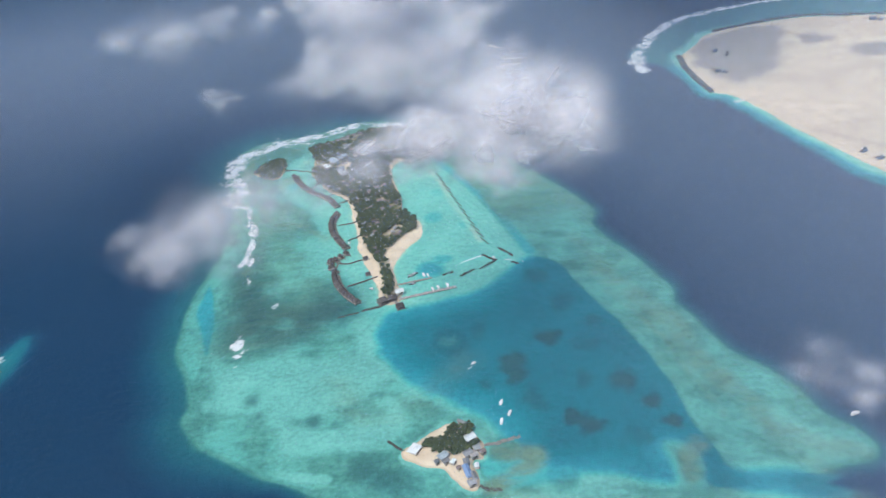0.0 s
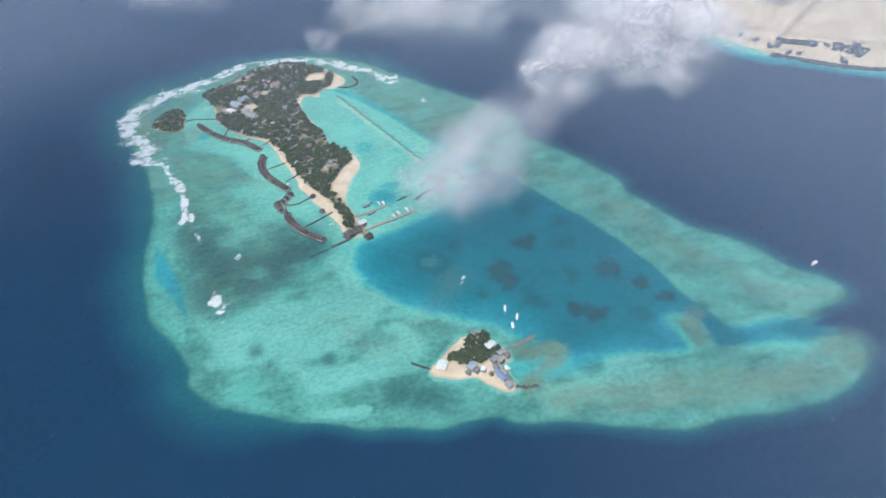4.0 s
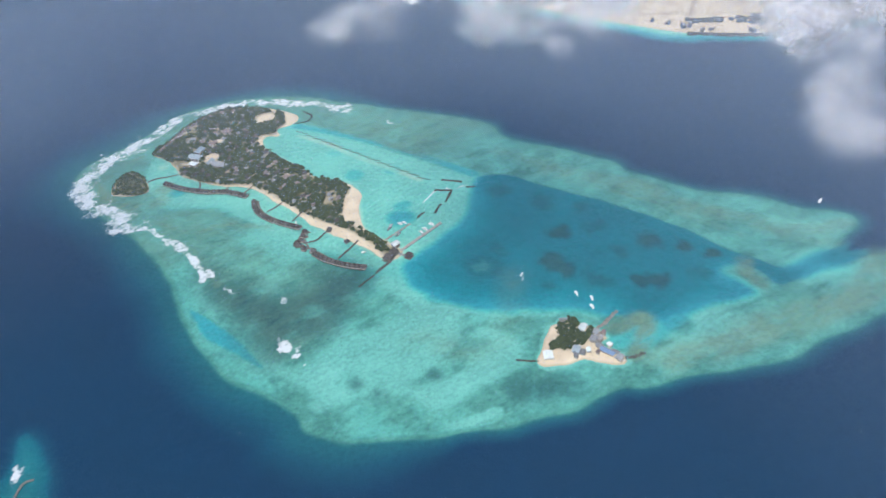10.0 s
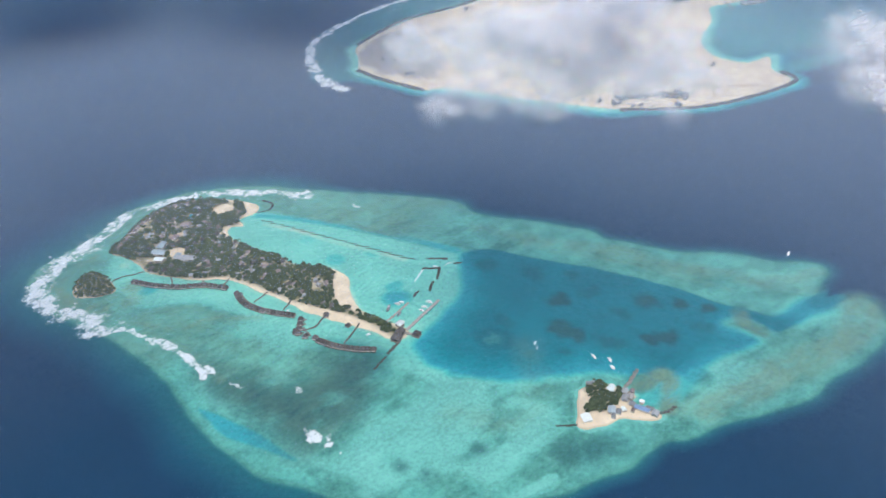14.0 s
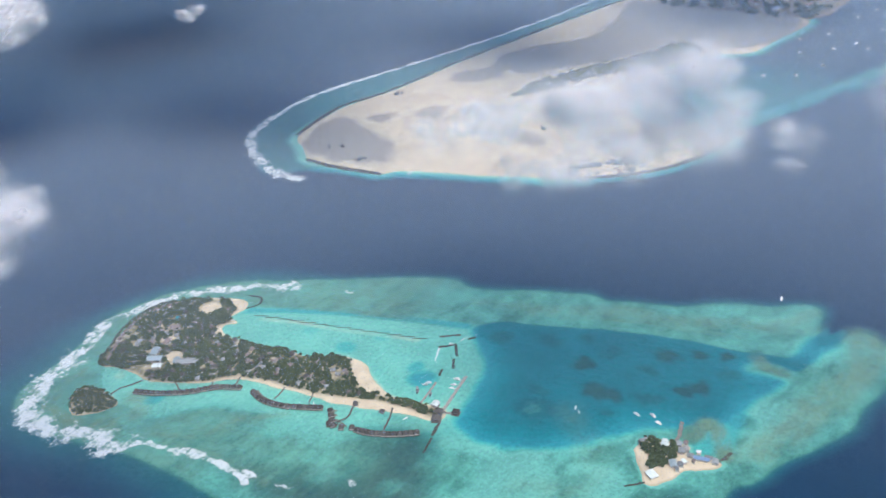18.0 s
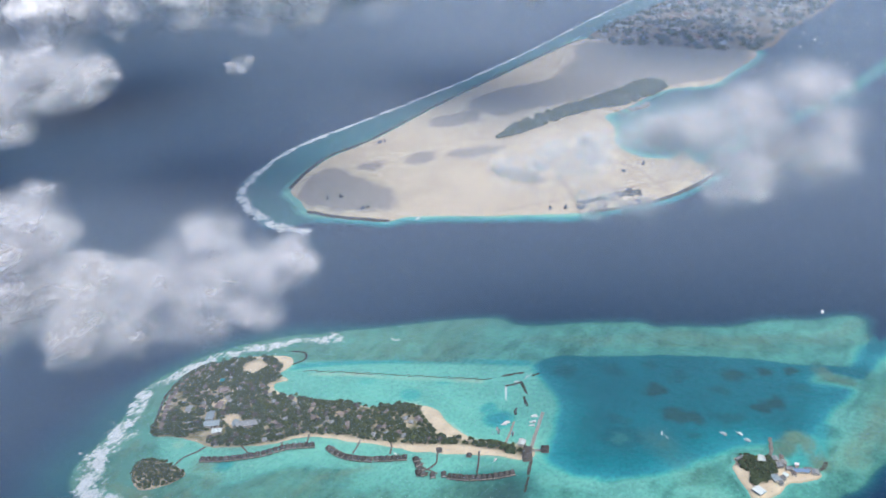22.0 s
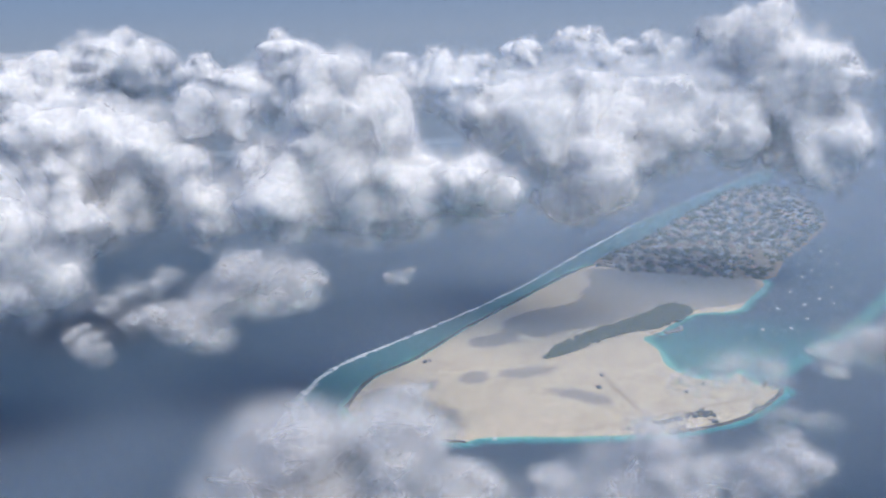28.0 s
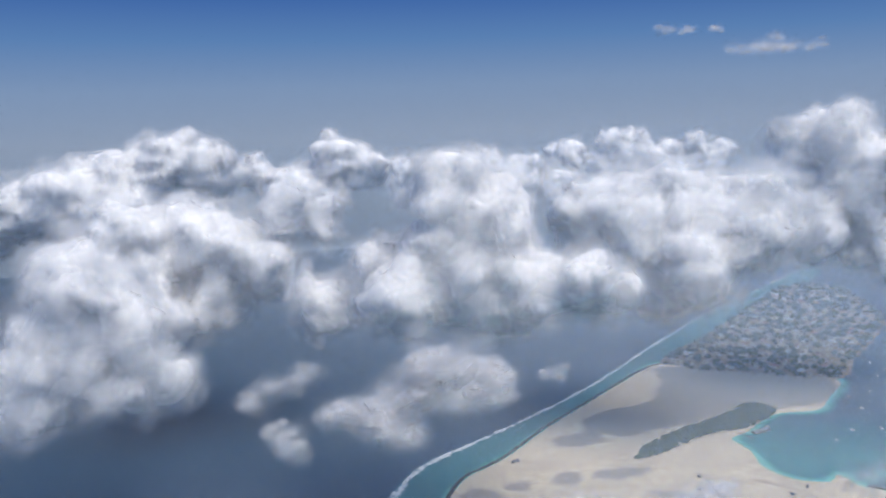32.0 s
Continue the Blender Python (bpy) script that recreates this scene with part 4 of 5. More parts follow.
def cumulus(seed, blobs, label, crisp=1.0, fine=0.0):
    """A heaped cloud: one swollen mass with smaller and smaller bulges, dense within, wrapped in thinner and thinner torn skins of vapour."""
    rng = np.random.default_rng(seed)
    size = float(np.mean([b[3] for b in blobs]))
    lobes = []
    for bx, by, bz, r in blobs:
        lobes.append((bx, by, bz, r * 0.86))
        for _ in range(5):
            a, e = rng.random() * 6.283, rng.random() * 1.5 - 0.45
            k, q = 0.26 + 0.2 * rng.random(), r * (0.6 + 0.2 * rng.random())
            lobes.append((bx + q * math.cos(a) * math.cos(e), by + q * math.sin(a) * math.cos(e), bz + q * math.sin(e), r * k))
    c = np.array(lobes)
    cell = size / (fine or 5.6 + 2.0 * crisp)
    lo, hi = (c[:, :3] - c[:, 3:]).min(0) - 0.7 * size, (c[:, :3] + c[:, 3:]).max(0) + 0.7 * size
    axes = [np.arange(lo[k], hi[k] + cell, cell) for k in range(3)]
    g = np.stack(np.meshgrid(*axes, indexing="ij"), -1)
    warp = g + 0.22 * size * np.stack([lattice3(g * (1.3 / size), seed + k) for k in (1, 2, 3)], -1)
    soft = np.zeros(g.shape[:3])
    tight = 0.14 * size
    for x, y, z, r in lobes:
        box = tuple(slice(max(0, int((q - r - size - lo[k]) / cell)), int((q + r + size - lo[k]) / cell) + 2) for k, q in enumerate((x, y, z)))
        w = warp[box]
        d = np.sqrt((w[..., 0] - x) ** 2 + (w[..., 1] - y) ** 2 + (w[..., 2] - z) ** 2)
        soft[box] += np.exp(np.clip((r - d) / tight, -30, 12))
    field = tight * np.log(soft + 1e-9)
    for wave, amp in ((0.75, 0.22), (0.38, 0.035 + 0.07 * crisp), (0.22, 0.08 * crisp)):
        field += amp * size * (np.abs(lattice3(warp / (wave * size), seed + int(wave * 100))) * 1.9 - 0.6)
    for k in range(3):
        edge = [slice(None)] * 3
        for end in (0, -1):
            edge[k] = end
            field[tuple(edge)] = -3 * size
    gap = 0.045 + 0.105 * (1 - crisp)
    made = None
    for step, thick in ((3, 0.0), (2, 0.40), (1, 0.26), (0, 0.16), (-1, 0.09), (-2, 0.05)):
        v, f = skin(field - step * gap * size, lo, cell)
        if len(f) < 20:
            continue
        if made is None:
            made = mesh_object("cloud", v, f, CUMULUS)
            continue
        ob = mesh_object("vapour_skin", v, f, SKIN, (("thick", np.full(len(v), thick)), ("grain", np.full(len(v), (1.5 + 0.25 * step) / size))))
        ob.parent = made
    n = int(130 * len(blobs))
    fn = np.cross(v[f[:, 2]] - v[f[:, 0]], v[f[:, 3]] - v[f[:, 1]])
    fn /= np.linalg.norm(fn, axis=1)[:, None] + 1e-9
    pick = rng.integers(0, len(f), n)
    s = size * (0.15 + 0.3 * rng.random(n) ** 2) * (1.5 - 0.5 * crisp)
    flat_shreds("wisp", rng, v[f[pick, 0]] - fn[pick] * (s * 0.2)[:, None], fn[pick], s, 0.08 + 0.16 * rng.random(n), "", made, 1.5 / size, 0.7, 0.6)
    return tagged(made, label, "cloud", "clouds", "stuff")


cumulus(300, [(125, 1142, 455, 50), (156, 1112, 410, 63), (120, 1150, 381, 53), (149, 1115, 341, 69), (176, 1055, 333, 56), (78, 1177, 331, 50), (169, 999, 347, 46), (164, 1079, 300, 36), (191, 972, 328, 36), (117, 1226, 369, 33), (103, 1303, 313, 45)],
        "large bright cumulus cloud with swelling lobes", 0.9)
cumulus(301, [(592, 1090, 388, 68), (637, 1017, 411, 54), (606, 1030, 344, 77), (642, 950, 368, 73), (596, 947, 303, 77), (654, 879, 350, 73), (676, 864, 409, 63), (605, 1002, 264, 50), (582, 1143, 344, 45)],
        "long white cumulus bank over the open sea", 0.9)
cumulus(302, [(985, 828, 462, 66), (953, 769, 476, 60), (995, 807, 396, 88), (987, 731, 406, 88), (968, 672, 421, 77), (935, 807, 325, 66), (1006, 709, 325, 88), (979, 773, 508, 31), (989, 642, 293, 77), (986, 875, 412, 55)],
        "tall white cumulus tower above the bank", 1.0)
soft_cloud(303, [(-265, 957, 350, 30), (-278, 978, 335, 26), (-265, 935, 342, 24), (-298, 994, 326, 22), (-319, 1011, 331, 16), (-247, 928, 350, 15), (-268, 968, 364, 15)],
           "low loose cumulus cloud with grey base", 36, thick=0.36)
soft_cloud(304, [(-357, 1029, 326, 14), (-355, 1024, 314, 11), (-358, 1037, 330, 9)],
           "small loose puff of cloud", thick=0.2)
soft_cloud(305, [(-136, 1197, 288, 23), (-161, 1204, 282, 20), (-123, 1172, 298, 17)],
           "small grey shred of cloud under the bank", thick=0.16)
soft_cloud(306, [(-89, 935, 309, 10), (-92, 946, 307, 7)],
           "tiny loose puff of cloud", thick=0.2)
cumulus(307, [(-91, 1495, 337, 70), (-65, 1466, 308, 60), (-102, 1510, 283, 67), (-60, 1463, 253, 46), (-81, 1528, 373, 46), (-59, 1492, 358, 39), (-128, 1543, 240, 60), (-30, 1443, 237, 35)],
        "broad greyish cumulus bank with rounded lobes", 0.75)
cumulus(308, [(373, 1754, 355, 83), (398, 1681, 330, 73), (414, 1606, 306, 59), (306, 1786, 291, 69), (386, 1704, 253, 64), (288, 1817, 372, 64), (453, 1611, 396, 54), (493, 1565, 383, 44), (290, 1730, 222, 54)],
        "rolling grey-white cumulus bank", 0.85)
cumulus(309, [(861, 2524, 408, 92), (919, 2439, 418, 84), (771, 2533, 387, 92), (968, 2337, 478, 77), (1069, 2317, 459, 77), (1109, 2275, 421, 61), (848, 2443, 340, 84), (743, 2610, 376, 77)],
        "far white cumulus heaps with crisp tops", 1.0)
cumulus(310, [(1454, 2430, 419, 64), (1491, 2336, 366, 89), (1588, 2232, 453, 75), (1664, 2177, 414, 71), (1605, 2293, 358, 98), (1696, 2039, 411, 53), (1780, 1946, 415, 50)],
        "far white cumulus heaps with crisp tops", 1.0)
cumulus(311, [(1714, 1754, 366, 77), (1797, 1689, 386, 69), (1731, 1788, 423, 48), (1724, 1881, 349, 77), (1843, 1617, 349, 69), (1766, 1714, 304, 86)],
        "far white cumulus heaps with crisp tops", 1.0)
cumulus(312, [(2148, 1661, 437, 61), (2153, 1518, 470, 53), (2152, 1443, 432, 72), (2208, 1375, 401, 72), (2206, 1258, 448, 49), (2223, 1190, 408, 61), (2207, 1310, 369, 85), (2169, 1523, 373, 85)],
        "far white cumulus heaps with crisp tops", 1.0)
soft_cloud(313, [(-464, 794, 341, 24), (-452, 745, 349, 20), (-452, 782, 324, 30), (-476, 797, 314, 32), (-451, 746, 313, 26), (-448, 714, 323, 17), (-461, 698, 311, 18), (-474, 772, 300, 20)],
           "near soft white cloud with ragged edges", 44, thick=0.46)
soft_cloud(314, [(-451, 662, 327, 20), (-443, 642, 344, 20), (-438, 631, 360, 12), (-449, 610, 346, 18), (-449, 587, 357, 13), (-448, 577, 362, 8), (-454, 625, 331, 16), (-456, 594, 341, 10), (-445, 674, 335, 10)],
           "near thin grey-white cloud with ragged edges", 36, thick=0.28)
soft_cloud(315, [(-69, 479, 313, 32), (-78, 505, 293, 36), (-54, 468, 279, 34), (-77, 539, 287, 30), (-84, 571, 283, 21), (-91, 493, 266, 23), (-57, 464, 325, 19), (-129, 586, 291, 14)],
           "near soft grey-white cloud above the reclaimed shore", 34, thick=0.24)

for number, (x, y, z, r) in enumerate([(2979, 1423, 895, 48), (3041, 1047, 809, 72), (3030, 1150, 805, 48)]):
    soft_cloud(200 + number, [(x - 60, y + 80, z, r), (x, y, z, r * 0.8), (x + 60, y - 90, z, r * 0.6)], "thin high streak of white cirrus", thick=0.14, squash=0.12)

# the field of heaps farther out over the open sea
field = random.Random(77)
heaps = 0
while heaps < 13:
    x, y = field.uniform(-300, 2900), field.uniform(1500, 3500)
    if math.hypot(x + 430, y - 330) > 3700 or math.hypot(x + 800, y - 620) < 2500 or y < 1900 - 0.2 * x:
        continue
    r = field.uniform(70, 105)
    z = field.uniform(290, 360)
    blobs = [(x, y, z, r)] + [(x + field.uniform(-1.8, 1.8) * r, y + field.uniform(-1.8, 1.8) * r, z + field.uniform(-0.5, 0.3) * r, r * field.uniform(0.6, 0.95)) for _ in range(4)]
    cumulus(500 + heaps, blobs, "heaped white cumulus cloud far out at sea", fine=4.6)
    heaps += 1


# ---- parts and shapes ----
def data(name, verts, faces, material, smooth_shade=False):
    me = bpy.data.meshes.new(name)
    me.from_pydata([tuple(v) for v in verts], [], [tuple(f) for f in faces])
    me.materials.append(material)
    if smooth_shade:
        me.polygons.foreach_set("use_smooth", [True] * len(me.polygons))
    me.update()
    return me


def part(name, me, parent, label="", at=None):
    ob = new(name, me)
    ob.parent = parent
    if at is not None:
        ob.matrix_basis = at
    return tagged(ob, label)


def root(name, label, category, group="", at=None):
    ob = tagged(new(name), label, category, group)
    if at is not None:
        ob.matrix_basis = at
    return ob


def block(sx, sy, z0, z1, cx=0.0, cy=0.0, taper=1.0):
    v = [(cx + sx / 2 * a * k, cy + sy / 2 * b * k, z) for z, k in ((z0, 1.0), (z1, taper)) for a, b in ((-1, -1), (1, -1), (1, 1), (-1, 1))]
    return v, [(3, 2, 1, 0), (4, 5, 6, 7), (0, 1, 5, 4), (1, 2, 6, 5), (2, 3, 7, 6), (3, 0, 4, 7)]


def join(*shapes):
    verts, faces = [], []
    for v, f in shapes:
        b = len(verts)
        verts += v
        faces += [tuple(i + b for i in q) for q in f]
    return verts, faces


def hip(sx, sy, z, rise, ridge=0.35, eave=0.25):
    """A hipped roof with an eave board; ridge along x."""
    r = max(0.02, (sx - sy) / 2 + sy * ridge / 2)
    x, y = sx / 2, sy / 2
    v = [(-x, -y, z - eave), (x, -y, z - eave), (x, y, z - eave), (-x, y, z - eave), (-x, -y, z), (x, -y, z), (x, y, z), (-x, y, z),
         (-r, -0.12, z + rise), (r, -0.12, z + rise), (r, 0.12, z + rise), (-r, 0.12, z + rise)]
    return v, [(3, 2, 1, 0), (0, 1, 5, 4), (1, 2, 6, 5), (2, 3, 7, 6), (3, 0, 4, 7), (4, 5, 9, 8), (5, 6, 10, 9), (6, 7, 11, 10), (7, 4, 8, 11), (8, 9, 10, 11)]


def gable(sx, sy, z, rise, eave=0.2):
    x, y = sx / 2, sy / 2
    v = [(-x, -y, z - eave), (x, -y, z - eave), (x, y, z - eave), (-x, y, z - eave), (-x, -y, z), (x, -y, z), (x, y, z), (-x, y, z), (-x, 0, z + rise), (x, 0, z + rise)]
    return v, [(3, 2, 1, 0), (0, 1, 5, 4), (1, 2, 6, 9, 5), (2, 3, 7, 6), (3, 0, 4, 8, 7), (4, 5, 9, 8), (6, 7, 8, 9)]


def post(r, z0, z1, x=0.0, y=0.0, n=6):
    v = [(x + r * math.cos(6.2832 * i / n), y + r * math.sin(6.2832 * i / n), z) for z in (z0, z1) for i in range(n)]
    f = [(i, (i + 1) % n, n + (i + 1) % n, n + i) for i in range(n)] + [tuple(range(n - 1, -1, -1)), tuple(range(n, 2 * n))]
    return v, f


rng_things = random.Random(11)

# ---- water villas ----
VILLA_PARTS = {
    "deck": data("deck", *join(block(4.9, 6.2, 1.0, 1.25), block(2.4, 1.6, 0.95, 1.2, 0.6, -3.7)), TIMBER),
    "wall": data("wall", *block(3.5, 4.3, 1.25, 3.0, 0, 0.4), WALL),
    "roof": data("roof", *hip(4.5, 5.3, 3.0, 2.9, 0.12), THATCH),
    "ridge_cap": data("ridge_cap", *block(1.1, 0.5, 5.75, 6.05, taper=0.7), ROOF_BROWN),
    "post": data("post", *post(0.16, -0.9, 1.0), TIMBER),
    "window": data("window", *block(2.6, 0.08, 1.5, 2.7, 0, -1.79), GLASS),
    "stair": data("stair", *join(block(0.8, 0.5, 0.6, 0.75, 0.6, -4.7), block(0.8, 0.5, 0.3, 0.45, 0.6, -5.1)), TIMBER),
}


def build_villa():
    v = root("water_villa", "thatched water villa with grey hipped roof on stilts over the lagoon", "villa", "water villas")
    deck = part("deck", VILLA_PARTS["deck"], v)
    part("stair", VILLA_PARTS["stair"], deck)
    wall = part("wall", VILLA_PARTS["wall"], v)
    part("window", VILLA_PARTS["window"], wall, "dark glass front")
    roof = part("roof", VILLA_PARTS["roof"], v, "weathered grey thatch roof", pose(0, 0.4, 0))
    part("ridge_cap", VILLA_PARTS["ridge_cap"], roof)
    for x, y in ((-2.1, -2.8), (2.1, -2.8), (-2.1, 2.8), (2.1, 2.8)):
        part("post", VILLA_PARTS["post"], v, at=pose(x, y, 0))
    return v


def along(points, count, sub=12):
    """Evenly spaced places on a curve, with their headings in degrees."""
    line = spline(points, False, sub)
    seg = np.hypot(*np.diff(line, axis=0).T)
    s = np.concatenate([[0], np.cumsum(seg)])
    out = []
    for d in np.linspace(0, s[-1], count):
        i = min(np.searchsorted(s, d, "right") - 1, len(seg) - 1)
        p = line[i] + (line[i + 1] - line[i]) * (d - s[i]) / seg[i]
        w = line[i + 1] - line[i]
        out.append((p[0], p[1], math.degrees(math.atan2(w[1], w[0]))))
    return out


VILLA_ROWS = [([(-257, 907), (-246, 886), (-229, 864), (-211, 848), (-199, 829)], 19, 0), ([(-196, 812), (-199, 800), (-198, 786), (-193, 770)], 9, 0), ([(-190, 765), (-184, 754), (-178, 744)], 6, 0),
              ([(-176, 733), (-183, 725), (-189, 718)], 4, 0), ([(-187, 710), (-182, 702)], 2, 0), ([(-182, 696), (-178, 683), (-171, 670), (-164, 660), (-156, 651)], 12, 0)]
villa_seed = build_villa()
first_villa = True
for points, count, turn in VILLA_ROWS:
    for x, y, heading in along(points, count):
        m = pose(x, y, 0, 0, 0, heading + 180 + rng_things.uniform(-5, 5))
        if first_villa:
            villa_seed.matrix_basis, first_villa = m, False
        else:
            copy_thing(villa_seed, m)


# ---- walkways, jetties, piers ----
def strip(points, width, z0, z1):
    """A deck of even width along a line."""
    line = np.array(points, float)
    t = np.gradient(line, axis=0)
    n = np.stack([-t[:, 1], t[:, 0]], 1) / np.hypot(t[:, 0], t[:, 1])[:, None]
    verts, faces = [], []
    for p, q in zip(line, n):
        for side, z in ((-1, z0), (1, z0), (1, z1), (-1, z1)):
            verts.append((p[0] + q[0] * side * width / 2, p[1] + q[1] * side * width / 2, z))
    for i in range(len(line) - 1):
        a, b = 4 * i, 4 * i + 4
        faces += [(a + k, b + k, b + (k + 1) % 4, a + (k + 1) % 4) for k in range(4)]
    faces += [(3, 2, 1, 0), tuple(len(verts) - 4 + k for k in range(4))]
    return verts, faces


POST = data("pile", *post(0.17, -1.0, 0.95), TIMBER)
LAMP_POST = data("lamp_post", *join(post(0.07, 0, 1.6), post(0.16, 1.6, 1.85)), CONCRETE)


def jetty(points, width, label, gap=6.0, z=1.0, material=TIMBER, name="jetty", category="jetty"):
    line = spline(points, False, 8)
    ob = root(name, label, category)
    part("deck", data("deck", *strip(line, width, z - 0.25, z), material), ob)
    for side in (-1, 1):
        off = np.array([np.gradient(line, axis=0)[:, 1], -np.gradient(line, axis=0)[:, 0]]).T
        off = off / np.hypot(off[:, 0], off[:, 1])[:, None] * side * (width / 2 - 0.1)
        part("kerb_rail", data("kerb_rail", *strip(line + off, 0.16, z, z + 0.22), material), ob)
    length = np.hypot(*np.diff(line, axis=0).T).sum()
    for x, y, heading in along(points, max(2, int(length / gap))):
        a = radians(heading + 90)
        for side in (-1, 1):
            part("pile", POST, ob, at=pose(x + math.cos(a) * side * (width / 2 - 0.25), y + math.sin(a) * side * (width / 2 - 0.25), z - 1.0))
    return ob


WALK = "grey timber walkway on piles over shallow water"
for points in ([(-254, 908), (-243, 888), (-226, 866), (-208, 851), (-197, 832)], [(-192, 812), (-195, 800), (-194, 787), (-189, 771), (-186, 765), (-180, 754), (-174, 745)],
               [(-178, 696), (-174, 683), (-167, 670), (-160, 660), (-153, 651)]):
    jetty(points, 1.3, WALK)
for points in ([(-191, 790), (-183, 791), (-174, 794)], [(-178, 759), (-170, 763), (-162, 769)], [(-183, 719), (-172, 716), (-160, 721), (-148, 720)], [(-168, 678), (-156, 683), (-142, 690)],
               [(-272, 926), (-262, 926), (-252, 921), (-242, 918)], [(-184, 725), (-182, 716), (-183, 708)], [(-212, 852), (-207, 858)], [(-198, 836), (-190, 840), (-187, 842)], [(-235, 869), (-230, 880), (-227, 888)]):
    jetty(points, 1.5, WALK)
jetty([(-123, 674), (-108, 677), (-92, 681)], 2.0, "pale concrete boat pier on piles", material=CONCRETE, name="pier", category="pier")
jetty([(-119, 651), (-95, 657), (-70, 663)], 3.0, "long pale concrete arrival pier on piles", material=CONCRETE, name="pier", category="pier", z=1.2)
jetty([(-123, 650), (-117, 640)], 2.5, "short concrete jetty to the end pavilion", material=CONCRETE, name="pier", category="pier")

PAVILION = {
    "deck": data("deck", *block(8, 8, 0.8, 1.1), TIMBER), "roof": data("roof", *hip(7.4, 7.2, 3.9, 2.2, 0.1), THATCH), "post": data("post", *post(0.16, 1.1, 3.8), TIMBER), "pile": data("pile", *post(0.2, -0.9, 0.8), TIMBER),
}


def pavilion(x, y, turn, size, label):
    ob = root("pavilion", label, "pavilion", "thatched pavilions", pose(x, y, 0, 0, 0, turn) @ Matrix.Scale(size, 4))
    part("deck", PAVILION["deck"], ob), part("roof", PAVILION["roof"], ob)
    for a, b in ((-2.8, -2.8), (2.8, -2.8), (2.8, 2.8), (-2.8, 2.8)):
        part("post", PAVILION["post"], ob, at=pose(a, b, 0))
        part("pile", PAVILION["pile"], ob, at=pose(a, b, 0))


for x, y, turn, size in ((-117, 639, 20, 0.9), (-156, 722, 40, 0.65), (-151, 695, 15, 0.6), (-133, 648, 30, 1.1), (-125, 652, 10, 1.0), (-189, 722, 50, 0.8)):
    pavilion(x, y, turn, size, "thatched open pavilion on a timber deck by the water")


# ---- stone breakwaters ----
def boulders(rng, points, width, height, step, size):
    verts, faces, base = [], [], 0
    ball, tri = BALLS[1]
    line = spline(points, False, 10)
    length = np.hypot(*np.diff(line, axis=0).T).sum()
    for x, y, heading in along(points, max(3, int(length / step))):
        a = radians(heading + 90)
        for k in range(3):
            off = rng.uniform(-0.5, 0.5) * width
            r = size * rng.uniform(0.7, 1.3)
            sc = np.array([rng.uniform(0.8, 1.3), rng.uniform(0.8, 1.3), rng.uniform(0.6, 0.95)]) * r
            jig = np.array([[rng.uniform(0.82, 1.18)] for _ in range(len(ball))])
            verts.append(ball * jig * sc + np.array([x + math.cos(a) * off, y + math.sin(a) * off, height * (1 - abs(off) / width) - 0.3]))
            faces.append(tri + base)
            base += len(ball)
    return np.concatenate(verts), np.concatenate(faces)


def breakwater(points, label, width=1.6, height=0.55, step=0.9, size=0.75, material=ROCK, kind="", group=""):
    v, f = boulders(rng_things, points, width, height, step, size)
    return tagged(mesh_object("breakwater", v, f, material, (), False), label, "breakwater", group, kind)


for i in range(14):
    x, y = -107 + (58 * i) / 13, 911 + (-167 * i) / 13
    breakwater([(x - 0.6, y), (x + 3.2, y - 6.2), (x + 7.0, y - 12.6)], "low dark rubble groyne in turquoise water", 0.5, 0.45, 0.7, 0.5, group="groynes")
for points in ([(-33, 723), (-27, 716), (-20, 708)], [(-47, 713), (-41, 707), (-35, 702)], [(-36, 701), (-42, 696), (-49, 690)], [(-66, 681), (-61, 685), (-55, 689)], [(-82, 685), (-78, 687), (-74, 688)], [(-21, 697), (-18, 695), (-15, 693)]):
    breakwater(points, "short dark stone breakwater in turquoise water", 2.2, 0.6, group="stone breakwaters")
breakwater([(-132, 645), (-141, 642), (-150, 639)], "dark stone breakwater off the beach tip", 2.6, 0.5, group="stone breakwaters")
breakwater([(-153, 637), (-162, 635), (-170, 632)], "dark stone breakwater off the beach tip", 1.4, 0.35, group="stone breakwaters")
breakwater([(-102, 929), (-92, 924), (-84, 926), (-80, 934), (-84, 946)], "curved dark sea wall round a small cove", 1.3, 0.5, group="stone breakwaters")
breakwater([(-247, 983), (-225, 996), (-198, 1013), (-160, 1020), (-135, 1010)], "long grey rubble sea wall behind the surf", 2.2, 0.7, 1.0, 0.8)
breakwater([(-45, 468), (-36, 469), (-28, 472), (-21, 474)], "rubble spur with sand running into the lagoon", 3.0, 0.6, material=CONCRETE, group="stone breakwaters")
breakwater([(-48, 430), (-42, 427), (-34, 426)], "low rubble spit on the reef", 2.4, 0.4, group="stone breakwaters")
breakwater([(-100, 466), (-107, 472), (-113, 478)], "thin dark rubble line in the shallows", 1.2, 0.3, group="stone breakwaters")
breakwater([(206, 1150), (207, 1100), (221, 1026)], "dark rock revetment along the reclaimed shore", 5.0, 1.8, 2.0, 1.9)
breakwater([(340, 788), (393, 729), (450, 695), (538, 672), (556, 700)], "dark rock revetment along the reclaimed shore", 5.0, 1.8, 2.0, 1.9)
breakwater([(264, 1231), (375, 1254), (482, 1231), (657, 1218), (811, 1197), (1041, 1164), (1141, 1136)], "long dark rock revetment facing the surf", 5.0, 1.6, 3.2, 2.0)


